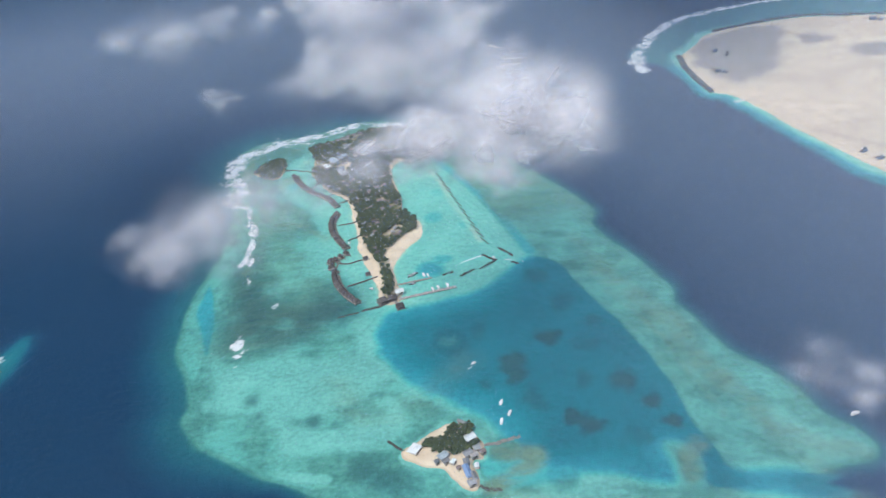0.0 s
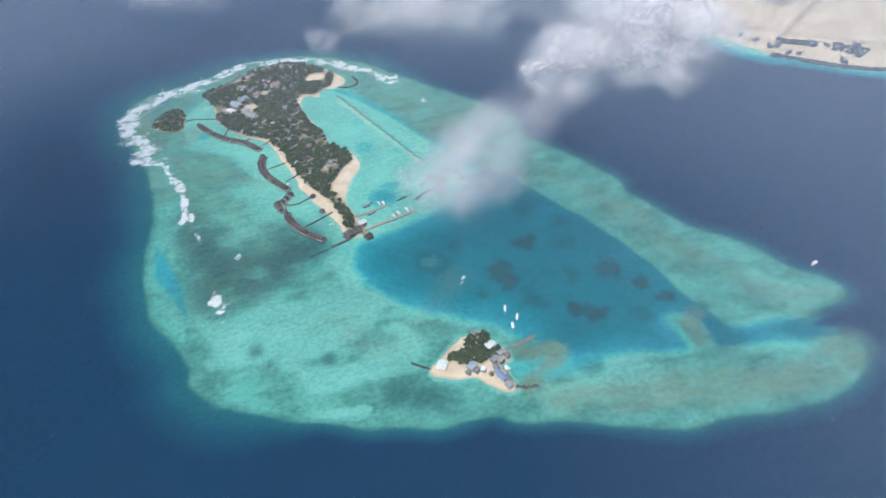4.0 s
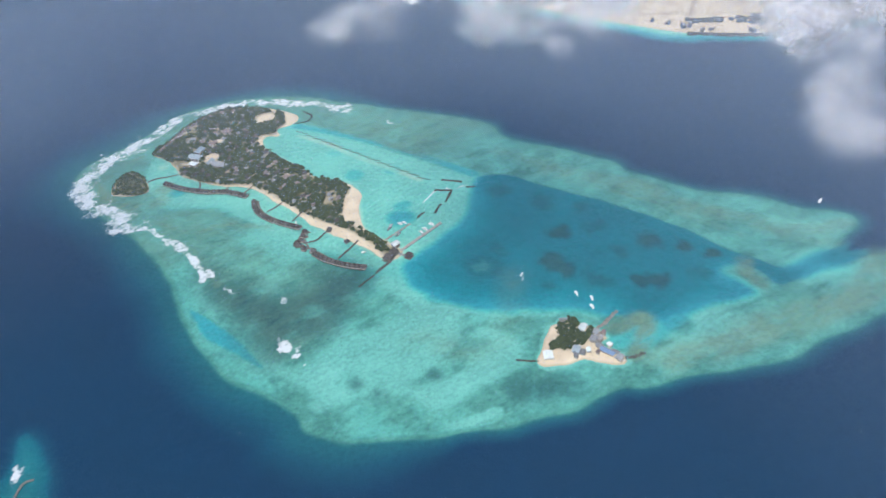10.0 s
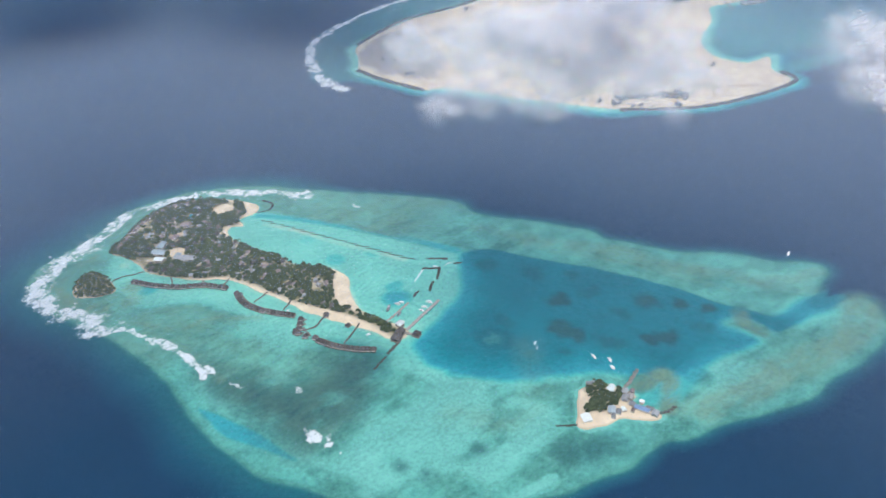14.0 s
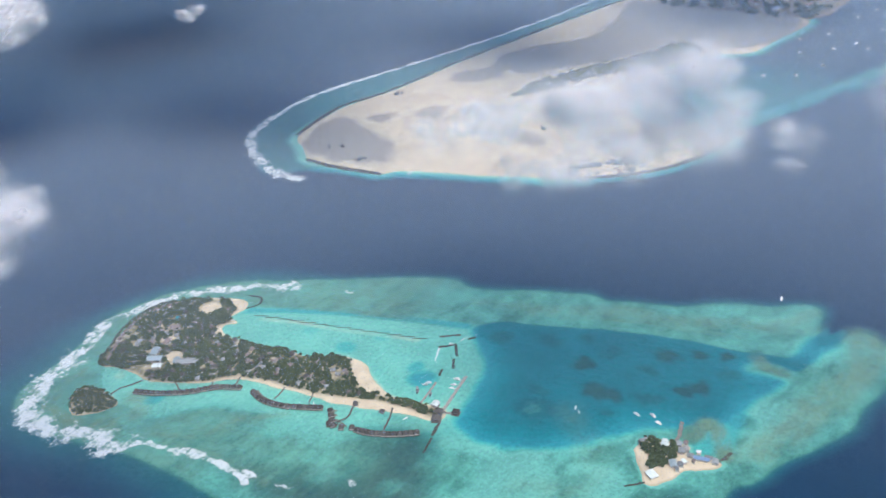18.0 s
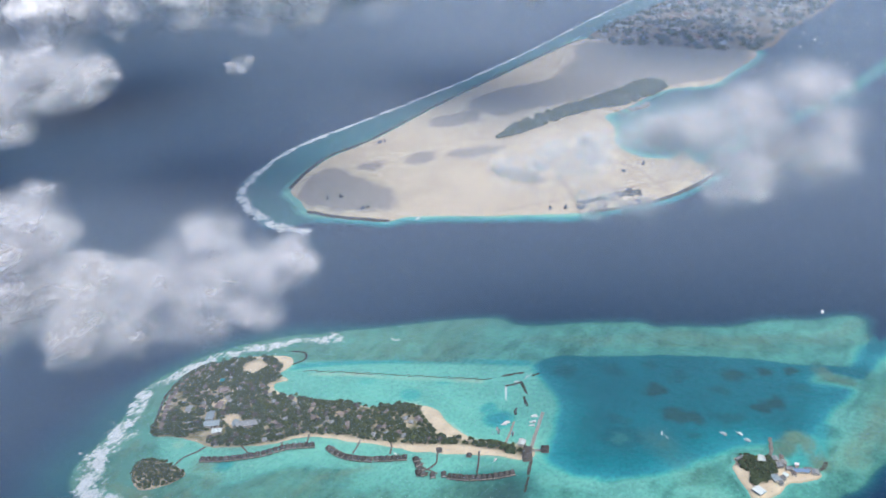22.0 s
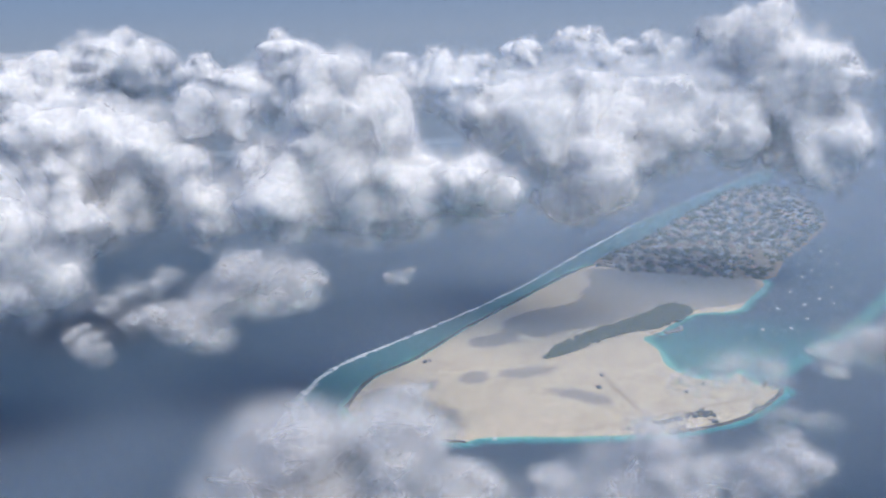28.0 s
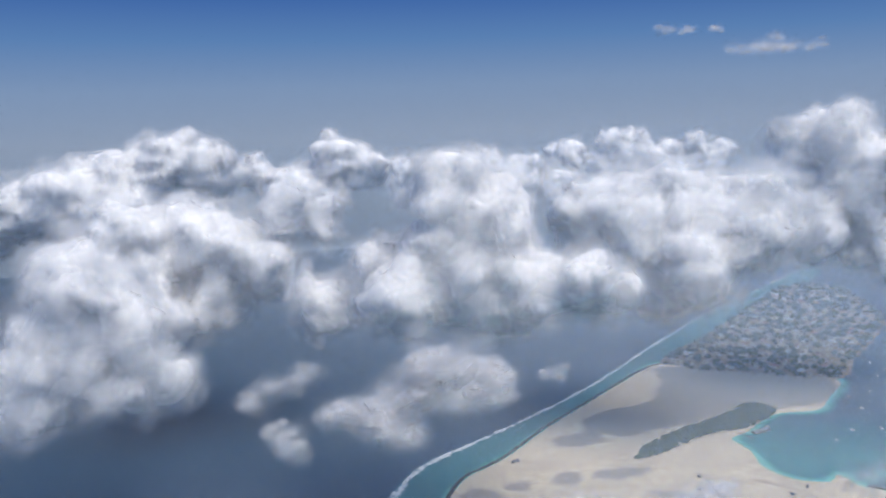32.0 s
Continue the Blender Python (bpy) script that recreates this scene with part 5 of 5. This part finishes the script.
# ---- boats ----
def hull_shape(length, beam, height, bow=0.35):
    stations = [(-0.5, 0.78, 0.0), (-0.2, 1.0, 0.0), (0.15, 0.95, 0.02), (0.36, 0.6, 0.12), (0.5, 0.04, bow)]
    verts, faces = [], []
    for s, w, lift in stations:
        x, y = s * length, beam / 2 * w
        verts += [(x, -y, height * (1 + lift)), (x, -y * 0.7, -0.25), (x, y * 0.7, -0.25), (x, y, height * (1 + lift))]
    for i in range(len(stations) - 1):
        a, b = 4 * i, 4 * i + 4
        faces += [(a + k, b + k, b + k + 1, a + k + 1) for k in range(3)] + [(a + 3, b + 3, b, a)]
    faces += [(0, 1, 2, 3), (19, 18, 17, 16)]
    return verts, faces


BOAT = {
    "hull": data("hull", *hull_shape(7.5, 2.4, 0.9), HULL), "cabin": data("cabin", *block(3.0, 1.7, 0.9, 2.1, -0.5, 0, 0.9), HULL), "canopy": data("canopy", *block(4.2, 2.1, 2.15, 2.3, -0.9), HULL),
    "windscreen": data("windscreen", *block(0.1, 1.5, 1.3, 1.95, 1.03), GLASS), "rub_rail": data("rub_rail", *join(block(5.4, 0.1, 0.75, 0.9, -0.9, -1.2), block(5.4, 0.1, 0.75, 0.9, -0.9, 1.2)), DARK_HULL),
}
BOAT_DARK = {**BOAT, "hull": data("hull", *hull_shape(7.5, 2.4, 0.9), DARK_HULL), "canopy": data("canopy", *block(4.2, 2.1, 2.15, 2.3, -0.9), ROOF_GREY)}


def boat(x, y, turn, size, label, kit=BOAT):
    ob = root("motor_boat", label, "boat", "boats", pose(x, y, 0, 0, 0, turn) @ Matrix.Scale(size, 4))
    made = {}
    for key, me in kit.items():
        made[key] = part(key, me, made.get({"windscreen": "cabin", "rub_rail": "hull"}.get(key), ob))


for x, y, turn in ((-33, 510, 75), (-27, 498, 70), (-33, 490, 80)):
    boat(x, y, turn, 0.85, "white motor boat anchored on the deep lagoon")
for x, y, turn, size in ((-100, 687.5, 115, 0.8), (-96, 686.5, 110, 0.7), (-78, 668, 110, 0.85), (-86, 665.5, 112, 0.8), (-91, 664, 110, 0.7)):
    boat(x, y, turn, size, "white covered boat moored at the pier")
for x, y, turn in ((-111, 687, 20), (-108, 690, 30), (-109, 674, 200)):
    boat(x, y, turn, 0.85, "dark work boat moored at the pier", BOAT_DARK)
boat(-54, 557, 200, 0.6, "small white speedboat with a wake on the lagoon")
boat(-37, 706, 300, 0.6, "small white speedboat with a wake in the channel")
boat(202, 474, 20, 0.9, "white motor boat out on the blue sea")
boat(-146, 672, 160, 0.6, "small white boat drawn up at the beach")
boat(-176, 755, 60, 0.5, "small white boat off the beach")
for x, y in ((807, 731), (832, 688), (746, 752), (895, 667), (1028, 656), (982, 678), (1006, 630), (1059, 711), (1246, 585), (1239, 684), (1120, 640), (1180, 700), (1310, 640), (1090, 600), (1380, 610), (1150, 590), (940, 720), (1285, 715), (1420, 680), (1010, 745)):
    boat(x, y, rng_things.uniform(0, 360), rng_things.uniform(0.8, 1.25), "white boat anchored in the harbour off the town")


# ---- houses ----
def house_kit(sx, sy, h, roof_shape, roof_material, wall_material=WALL):
    return {"wall": data("wall", *block(sx * 0.84, sy * 0.82, 0, h), wall_material), "roof": data("roof", *roof_shape, roof_material), "veranda": data("veranda", *block(sx * 0.8, 0.9, 0, 0.25, 0, -sy * 0.46), TIMBER),
            "door": data("door", *block(0.8, 0.08, 0.1, min(2.0, h * 0.85), 0, -sy * 0.415), TIMBER), "window": data("window", *block(sx * 0.22, 0.08, h * 0.4, h * 0.8, sx * 0.24, -sy * 0.415), GLASS)}


BUNGALOWS = [house_kit(5.5, 4.6, 2.2, hip(5.6, 4.8, 2.3, 1.7, 0.3), ROOF_BROWN), house_kit(7.5, 4.8, 2.3, hip(7.6, 5.0, 2.4, 1.8, 0.3), THATCH), house_kit(4.4, 4.2, 2.1, hip(4.6, 4.4, 2.2, 1.5, 0.2), ROOF_GREY)]


def house(x, y, turn, kit, label, category="bungalow", group="bungalows", name="bungalow", z=1.1):
    ob = root(name, label, category, group, pose(x, y, z, 0, 0, turn))
    made = {}
    for key, me in kit.items():
        made[key] = part(key, me, made.get({"door": "wall", "window": "wall"}.get(key), ob))
    return ob


BIG = [((-216, 934), -57, house_kit(15, 8, 3.2, gable(15.4, 8.6, 3.3, 1.2), ROOF_BLUE), "long pavilion with pale blue-grey sheet roof among trees"),
       ((-208, 944), 33, house_kit(12, 7, 3.0, gable(12.4, 7.6, 3.1, 1.1), ROOF_BLUE), "hall with pale blue-grey sheet roof among trees"),
       ((-201, 902), -52, house_kit(22, 8, 3.2, gable(22.4, 8.6, 3.3, 1.3), ROOF_GREY), "long restaurant hall with grey sheet roof among trees"),
       ((-206, 913), 38, house_kit(9, 6, 3.0, gable(9.4, 6.6, 3.1, 1.1), ROOF_BLUE), "side wing with pale blue-grey roof"),
       ((-222, 922), -57, house_kit(9, 6, 3.0, gable(9.4, 6.6, 3.1, 1.0), ROOF_WHITE), "small hall with pale roof among trees"),
       ((-191, 948), 20, house_kit(10, 6, 3.0, hip(10.4, 6.4, 3.1, 2.0), ROOF_BROWN), "hall with brown hipped roof"),
       ((-208, 971), 35, house_kit(9, 6, 2.8, hip(9.4, 6.4, 2.9, 2.0), ROOF_GREY), "grey-roofed hall near the sea wall"),
       ((-170, 962), -40, house_kit(10, 6, 2.8, hip(10.4, 6.4, 2.9, 2.0), ROOF_BROWN), "hall with brown hipped roof"),
       ((-119, 660), 10, house_kit(7, 6, 3.0, gable(7.4, 6.6, 3.1, 0.9), ROOF_WHITE), "white-roofed arrival building at the pier")]
OCCUPIED = []
for (x, y), turn, kit, label in BIG:
    house(x, y, turn, kit, label, "building", "", "resort_hall")
    OCCUPIED.append((x, y, 8))
OCCUPIED += [(-124, 961, 13), (-202, 924, 8), (-157, 976, 6), (-98, 937, 9), (-133, 648, 6), (-125, 652, 5)]

pool = root("swimming_pool", "small pale turquoise swimming pool with a light paved rim", "pool", "", pose(-157, 976, 1.15, 0, 0, 30))
part("rim", data("rim", *block(11, 6.5, 0, 0.22), CONCRETE), pool, "pale paved rim")
part("pool_surface", data("pool_surface", *block(9.6, 5.2, 0.1, 0.26), POOL), pool, "turquoise pool water")


def free(x, y, r):
    return all((x - a) ** 2 + (y - b) ** 2 > (r + c) ** 2 for a, b, c in OCCUPIED)


# a row of bungalows behind the sea wall, then loose ones through the grove
for x, y, heading in along([(-243, 972), (-222, 989), (-196, 1004), (-163, 1009), (-140, 998)], 17):
    house(x, y, heading + 180, BUNGALOWS[0], "brown-roofed beach bungalow behind the sea wall")
    OCCUPIED.append((x, y, 3))
made = 0
while made < 95:
    x, y = rng_things.uniform(-245, -105), rng_things.uniform(660, 1005)
    d = distance(np.array([x]), np.array([y]), GROVE)[0]
    if d > -4.5 or not free(x, y, 2.6):
        continue
    house(x, y, rng_things.uniform(0, 360), BUNGALOWS[made % 3], ("brown-roofed guest bungalow among trees", "thatched guest bungalow among trees", "grey-roofed guest bungalow among trees")[made % 3])
    OCCUPIED.append((x, y, 3.5))
    made += 1

SHEDS = [((-93, 465), 62, 8.5, 7.0, ROOF_WHITE, "white-roofed shed on the beach"), ((-73, 457), 40, 7, 5.5, ROOF_BLUE, "shed with pale blue-grey roof"), ((-55, 473), 35, 7.5, 5.5, ROOF_WHITE, "pale green-white roofed house by trees"),
         ((-56, 441), 108, 12, 4.2, ROOF_DEEP, "long workshop with blue sheet roof"), ((-53, 431), 20, 5.5, 5, ROOF_GREY, "grey-roofed store near the shore"), ((-56, 458), 30, 6, 5, ROOF_GREY, "grey-roofed house beside the workshop"),
         ((-57, 450), 100, 5, 4, ROOF_GREY, "small grey shed beside the workshop"), ((-50, 463), 20, 5, 4.5, ROOF_GREY, "grey shed at the landing"), ((-66, 451), 60, 4, 3.2, ROOF_WHITE, "small white shed near the beach"), ((-77, 452), 30, 3.4, 3, ROOF_GREY, "small grey hut on the sand"),
         ((-61, 489), 145, 7, 2.6, ROOF_GREY, "low grey store under trees"), ((-50, 446), 100, 3.5, 3, ROOF_WHITE, "small white hut beside the workshop"), ((-62, 445), 20, 3, 2.6, ROOF_BROWN, "small brown hut on the sand"),
         ((-52, 456), 25, 5.5, 4.5, CONCRETE, "flat pale concrete house among the sheds"), ((-71, 452), 35, 4.5, 4, ROOF_GREY, "grey-roofed house at the beach"), ((-52, 437), 108, 6, 3.6, ROOF_GREY, "grey lean-to beside the long workshop"), ((-46, 459), 20, 4, 3.5, ROOF_BROWN, "brown-roofed hut at the landing")]
SHED_SPOTS = []
for (x, y), turn, sx, sy, material, label in SHEDS:
    house(x, y, turn, house_kit(sx, sy, 2.6, gable(sx + 0.4, sy + 0.4, 2.7, 0.9), material), label, "shed", "island sheds", "shed", 1.0)
    SHED_SPOTS.append((x, y, max(sx, sy) / 2 + 0.8))


# ---- trees ----
def clump_mesh(rng, clumps, crown_r, crown_h, z, size):
    """A crown of many small ragged leaf clumps, uneven, with gaps."""
    verts, faces, base = [], [], 0
    octa = np.array([(1, 0, 0), (-1, 0, 0), (0, 1, 0), (0, -1, 0), (0, 0, 1), (0, 0, -1)], float)
    tri = np.array([(0, 2, 4), (2, 1, 4), (1, 3, 4), (3, 0, 4), (2, 0, 5), (1, 2, 5), (3, 1, 5), (0, 3, 5)])
    for _ in range(clumps):
        a, q = rng.random() * 6.2832, rng.random() ** 0.5
        h = rng.random()
        r = crown_r * q * (1 - 0.55 * h * h) * (0.75 + 0.5 * rng.random())
        rot = np.linalg.qr(rng.normal(size=(3, 3)))[0]
        s = size * (0.55 + 0.8 * rng.random(6))[:, None]
        verts.append((octa * s) @ rot + np.array([r * math.cos(a), r * math.sin(a), z + h * crown_h * (1 - 0.5 * q * q)]))
        faces.append(tri + base)
        base += 6
    return np.concatenate(verts), np.concatenate(faces)


def palm_mesh(rng, height, fronds=10, length=2.3):
    verts, faces = [], []
    for k in range(fronds):
        a = 6.2832 * k / fronds + rng.uniform(-0.2, 0.2)
        rise = rng.uniform(-0.1, 0.5)
        pts = []
        for s in (0.0, 0.4, 0.75, 1.0):
            pts.append((length * s * math.cos(a), length * s * math.sin(a), height + rise * length * s - 0.75 * length * s * s))
        n = (-math.sin(a), math.cos(a))
        b = len(verts)
        for (x, y, z), w in zip(pts, (0.12, 0.42, 0.32, 0.03)):
            verts += [(x + n[0] * w, y + n[1] * w, z - 0.12), (x, y, z), (x - n[0] * w, y - n[1] * w, z - 0.12)]
        for i in range(3):
            q = b + 3 * i
            faces += [(q, q + 1, q + 4, q + 3), (q + 1, q + 2, q + 5, q + 4)]
    return verts, faces


def trunk_shape(height, r, lean=0.5):
    verts, faces = [], []
    for k in range(4):
        t = k / 3
        for i in range(5):
            a = 6.2832 * i / 5
            q = r * (1 - 0.55 * t)
            verts.append((lean * t * t + q * math.cos(a), q * math.sin(a), height * t))
    for k in range(3):
        faces += [(5 * k + i, 5 * k + (i + 1) % 5, 5 * k + 5 + (i + 1) % 5, 5 * k + 5 + i) for i in range(5)]
    return verts, faces


tree_rng = np.random.default_rng(5)
TREE_KITS = []
for k in range(4):
    v, f = clump_mesh(tree_rng, 46, 2.3 + 0.3 * k, 2.6, 2.0, 0.75)
    limbs = join(trunk_shape(3.2, 0.22, 0.2), *[([(x, y, z) for x, y, z in trunk_shape(1.6, 0.1, 0.3)[0]], trunk_shape(1.6, 0.1, 0.3)[1])])
    TREE_KITS.append(("broadleaf_tree", "dense dark green broadleaf tree on sandy ground", data("trunk", *limbs, BARK), data("crown", v.tolist(), f.tolist(), LEAF)))
for k in range(3):
    h = 4.6 + 0.8 * k
    TREE_KITS.append(("palm_tree", "tall coconut palm with a loose green crown", data("trunk", *trunk_shape(h, 0.16, 0.7), BARK), data("crown", [(x + 0.7, y, z) for x, y, z in palm_mesh(rng_things, h)[0]], palm_mesh(rng_things, h)[1], PALM)))


def plant_tree(kit, x, y, z, size):
    name, label, trunk, crown = kit
    ob = root(name, label, "tree", "palms" if name == "palm_tree" else "broadleaf trees", pose(x, y, z, 0, 0, rng_things.uniform(0, 360)) @ Matrix.Scale(size, 4))
    part("trunk", trunk, ob)
    part("crown", crown, ob)


def grove(label, spots, z, seed, crown=2.2, height=2.4, clumps=20, lift=1.6, size=0.85):
    """A closed stand of trees too many to count."""
    rng = np.random.default_rng(seed)
    stock = [clump_mesh(rng, clumps, crown, height, lift, size) for _ in range(6)]
    verts, faces, base = [], [], 0
    for i, (x, y) in enumerate(spots):
        v, f = stock[i % 6]
        a, s = rng.random() * 6.2832, 0.75 + 0.55 * rng.random()
        w = np.stack([v[:, 0] * math.cos(a) - v[:, 1] * math.sin(a), v[:, 0] * math.sin(a) + v[:, 1] * math.cos(a), v[:, 2]], 1) * s
        verts.append(w + np.array([x, y, z]))
        faces.append(f + base)
        base += len(v)
    return tagged(mesh_object("tree_stand", np.concatenate(verts), np.concatenate(faces), LEAF, (), False), label, "trees", kind="stuff")


def scatter(line, spacing, seed, inset=1.0, taken=(), thin=0.0):
    rng = np.random.default_rng(seed)
    lo, hi = line.min(0), line.max(0)
    n = int((hi[0] - lo[0]) * (hi[1] - lo[1]) / spacing ** 2)
    p = lo + rng.random((n, 2)) * (hi - lo)
    ok = distance(p[:, 0], p[:, 1], line) < -inset
    for a, b, c in taken:
        ok &= np.hypot(p[:, 0] - a, p[:, 1] - b) > c
    if thin:
        ok &= rough(p[:, 0], p[:, 1], 22, seed + 3) + 0.25 * rng.random(n) > thin
    return p[ok]


resort_spots = scatter(GROVE, 2.45, 71, 1.0, OCCUPIED, 0.46)
rng_things.shuffle(order := list(range(len(resort_spots))))
for count, i in enumerate(order[:290]):
    x, y = resort_spots[i]
    plant_tree(TREE_KITS[count % 7], x, y, 1.0, rng_things.uniform(0.8, 1.2))
grove("dense dark green island trees", resort_spots[order[290:]], 1.0, 41)
grove("dark green trees covering the islet", scatter(ISLET, 2.3, 72, 0.6, (), 0.36), 0.8, 42, 1.5, 0.9, 16, 0.6, 0.6)
SMALL_GROVE = spline([(-66, 490), (-60, 493), (-53, 487), (-54, 477), (-48, 470), (-51, 463), (-60, 459), (-72, 460), (-82, 464), (-88, 472), (-76, 476), (-72, 483)])
small_spots = scatter(SMALL_GROVE, 1.9, 73, 0.6, SHED_SPOTS)
for i, (x, y) in enumerate(small_spots[:40]):
    plant_tree(TREE_KITS[i % 5], x, y, 0.9, rng_things.uniform(0.7, 1.0))
grove("dense green trees on the small island", small_spots[40:], 0.9, 43, 1.8, 2.0)
grove("dark wooded strip on the reclaimed sand", scatter(STRIP, 4.6, 74, 2.0), 1.6, 44, 4.2, 4.6, 16, 2.0, 1.9)
for i, (x, y) in enumerate(scatter(STRIP, 14, 75, 1.0)[:60]):
    plant_tree(TREE_KITS[(i % 3) + 4], x, y, 1.6, 1.7)


# ---- the reclaimed island ----
CRATE = {"body": data("body", *block(6, 3, 0.6, 2.4), DARK_HULL), "cab": data("cab", *block(1.8, 2.0, 2.4, 4.0, -1.4), ROOF_GREY), "window": data("window", *block(0.1, 1.6, 2.9, 3.7, -0.46), GLASS),
         "track": data("track", *join(block(6, 0.8, 0, 0.8, 0, -1.3), block(6, 0.8, 0, 0.8, 0, 1.3)), DARK_HULL), "boom": data("boom", *block(4.5, 0.5, 2.2, 2.8, 4.6), ROOF_RED)}


def machine(x, y, turn, size):
    ob = root("earth_mover", "dark tracked earth mover parked on bare sand", "vehicle", "earth movers", pose(x, y, 1.9, 0, 0, turn) @ Matrix.Scale(size, 4))
    for key, me in CRATE.items():
        part(key, me, ob)


for x, y in ((361, 812), (401, 768), (416, 756), (410, 744), (354, 781), (362, 775), (345, 803), (391, 740), (454, 916), (503, 926), (516, 778), (482, 795), (250, 1150), (240, 1082), (247, 1078), (464, 1205), (339, 822), (352, 800), (384, 784), (420, 764), (406, 755), (396, 778), (330, 840), (262, 1135), (472, 1200)):
    machine(x, y, rng_things.uniform(0, 360), rng_things.uniform(0.9, 1.4))


def heap(points, label, width=4, height=1.6, size=1.7):
    v, f = boulders(rng_things, points, width, height, 1.6, size)
    v[:, 2] += 1.9
    return tagged(mesh_object("spoil_heap", v, f, ROCK, (), False), label, "heap", "spoil heaps")


heap([(362, 806), (375, 796), (388, 788)], "long dark heap of rock on the sand", 7, 2.2, 2.4)
heap([(401, 775), (412, 762), (420, 748)], "loose dark heap of rock on the sand", 16, 1.0, 1.8)
jetty([(728, 905), (715, 885), (708, 876)], 3.0, "short grey jetty at the wooded strip", 10, 1.4)
for x, y, turn in ((745, 872, 30), (752, 866, 20), (760, 862, 40), (770, 862, 15), (738, 878, 60)):
    house(x, y, turn, house_kit(11, 8, 3, hip(11.4, 8.4, 3.1, 2.4), ROOF_GREY), "grey-roofed house over the water by the wooded strip", "house", "strip houses", "lagoon_house", 0.3)

for points in ([(-474, 578), (-463, 592), (-455, 592)], [(-463, 555), (-459, 570)]):
    jetty(points, 2.0, "narrow grey jetty on an outlying reef")

# ---- the town ----
TOWN_KITS = []
for sx, sy, h, material in ((17, 10, 5, ROOF_GREY), (22, 9, 4.5, CONCRETE), (13, 11, 6, ROOF_BROWN), (15, 9, 6, ROOF_RED), (25, 11, 5, ROOF_BLUE), (11, 10, 9, ROOF_GREY)):
    kit = house_kit(sx, sy, h, gable(sx, sy, h + 0.1, 2.0), material)
    kit.pop("veranda")
    TOWN_KITS.append(kit)
town_taken = []
town_rng = np.random.default_rng(8)
axis = math.degrees(math.atan2(-70, 520))
for x, y in scatter(TOWN, 24, 81, 22):
    if x > 2150 or len(town_taken) > 230 or any((x - a) ** 2 + (y - b) ** 2 < 27 ** 2 for a, b, _ in town_taken):
        continue
    k = int(town_rng.integers(0, 6))
    house(x, y, axis + 90 * int(town_rng.integers(0, 2)) + town_rng.normal() * 3, TOWN_KITS[k], ("low grey-roofed building in the distant town", "long pale concrete building in the distant town", "brown-roofed house in the distant town", "red-roofed house in the distant town", "long pale blue-roofed hall in the town", "taller grey apartment block")[k], "building", "town buildings", "town_building", 1.7)
    town_taken.append((x, y, 13))
grove("dark green trees between the town's buildings", scatter(TOWN, 11.5, 82, 4, town_taken, 0.64), 1.5, 45, 6, 6, 14, 2, 3.2)
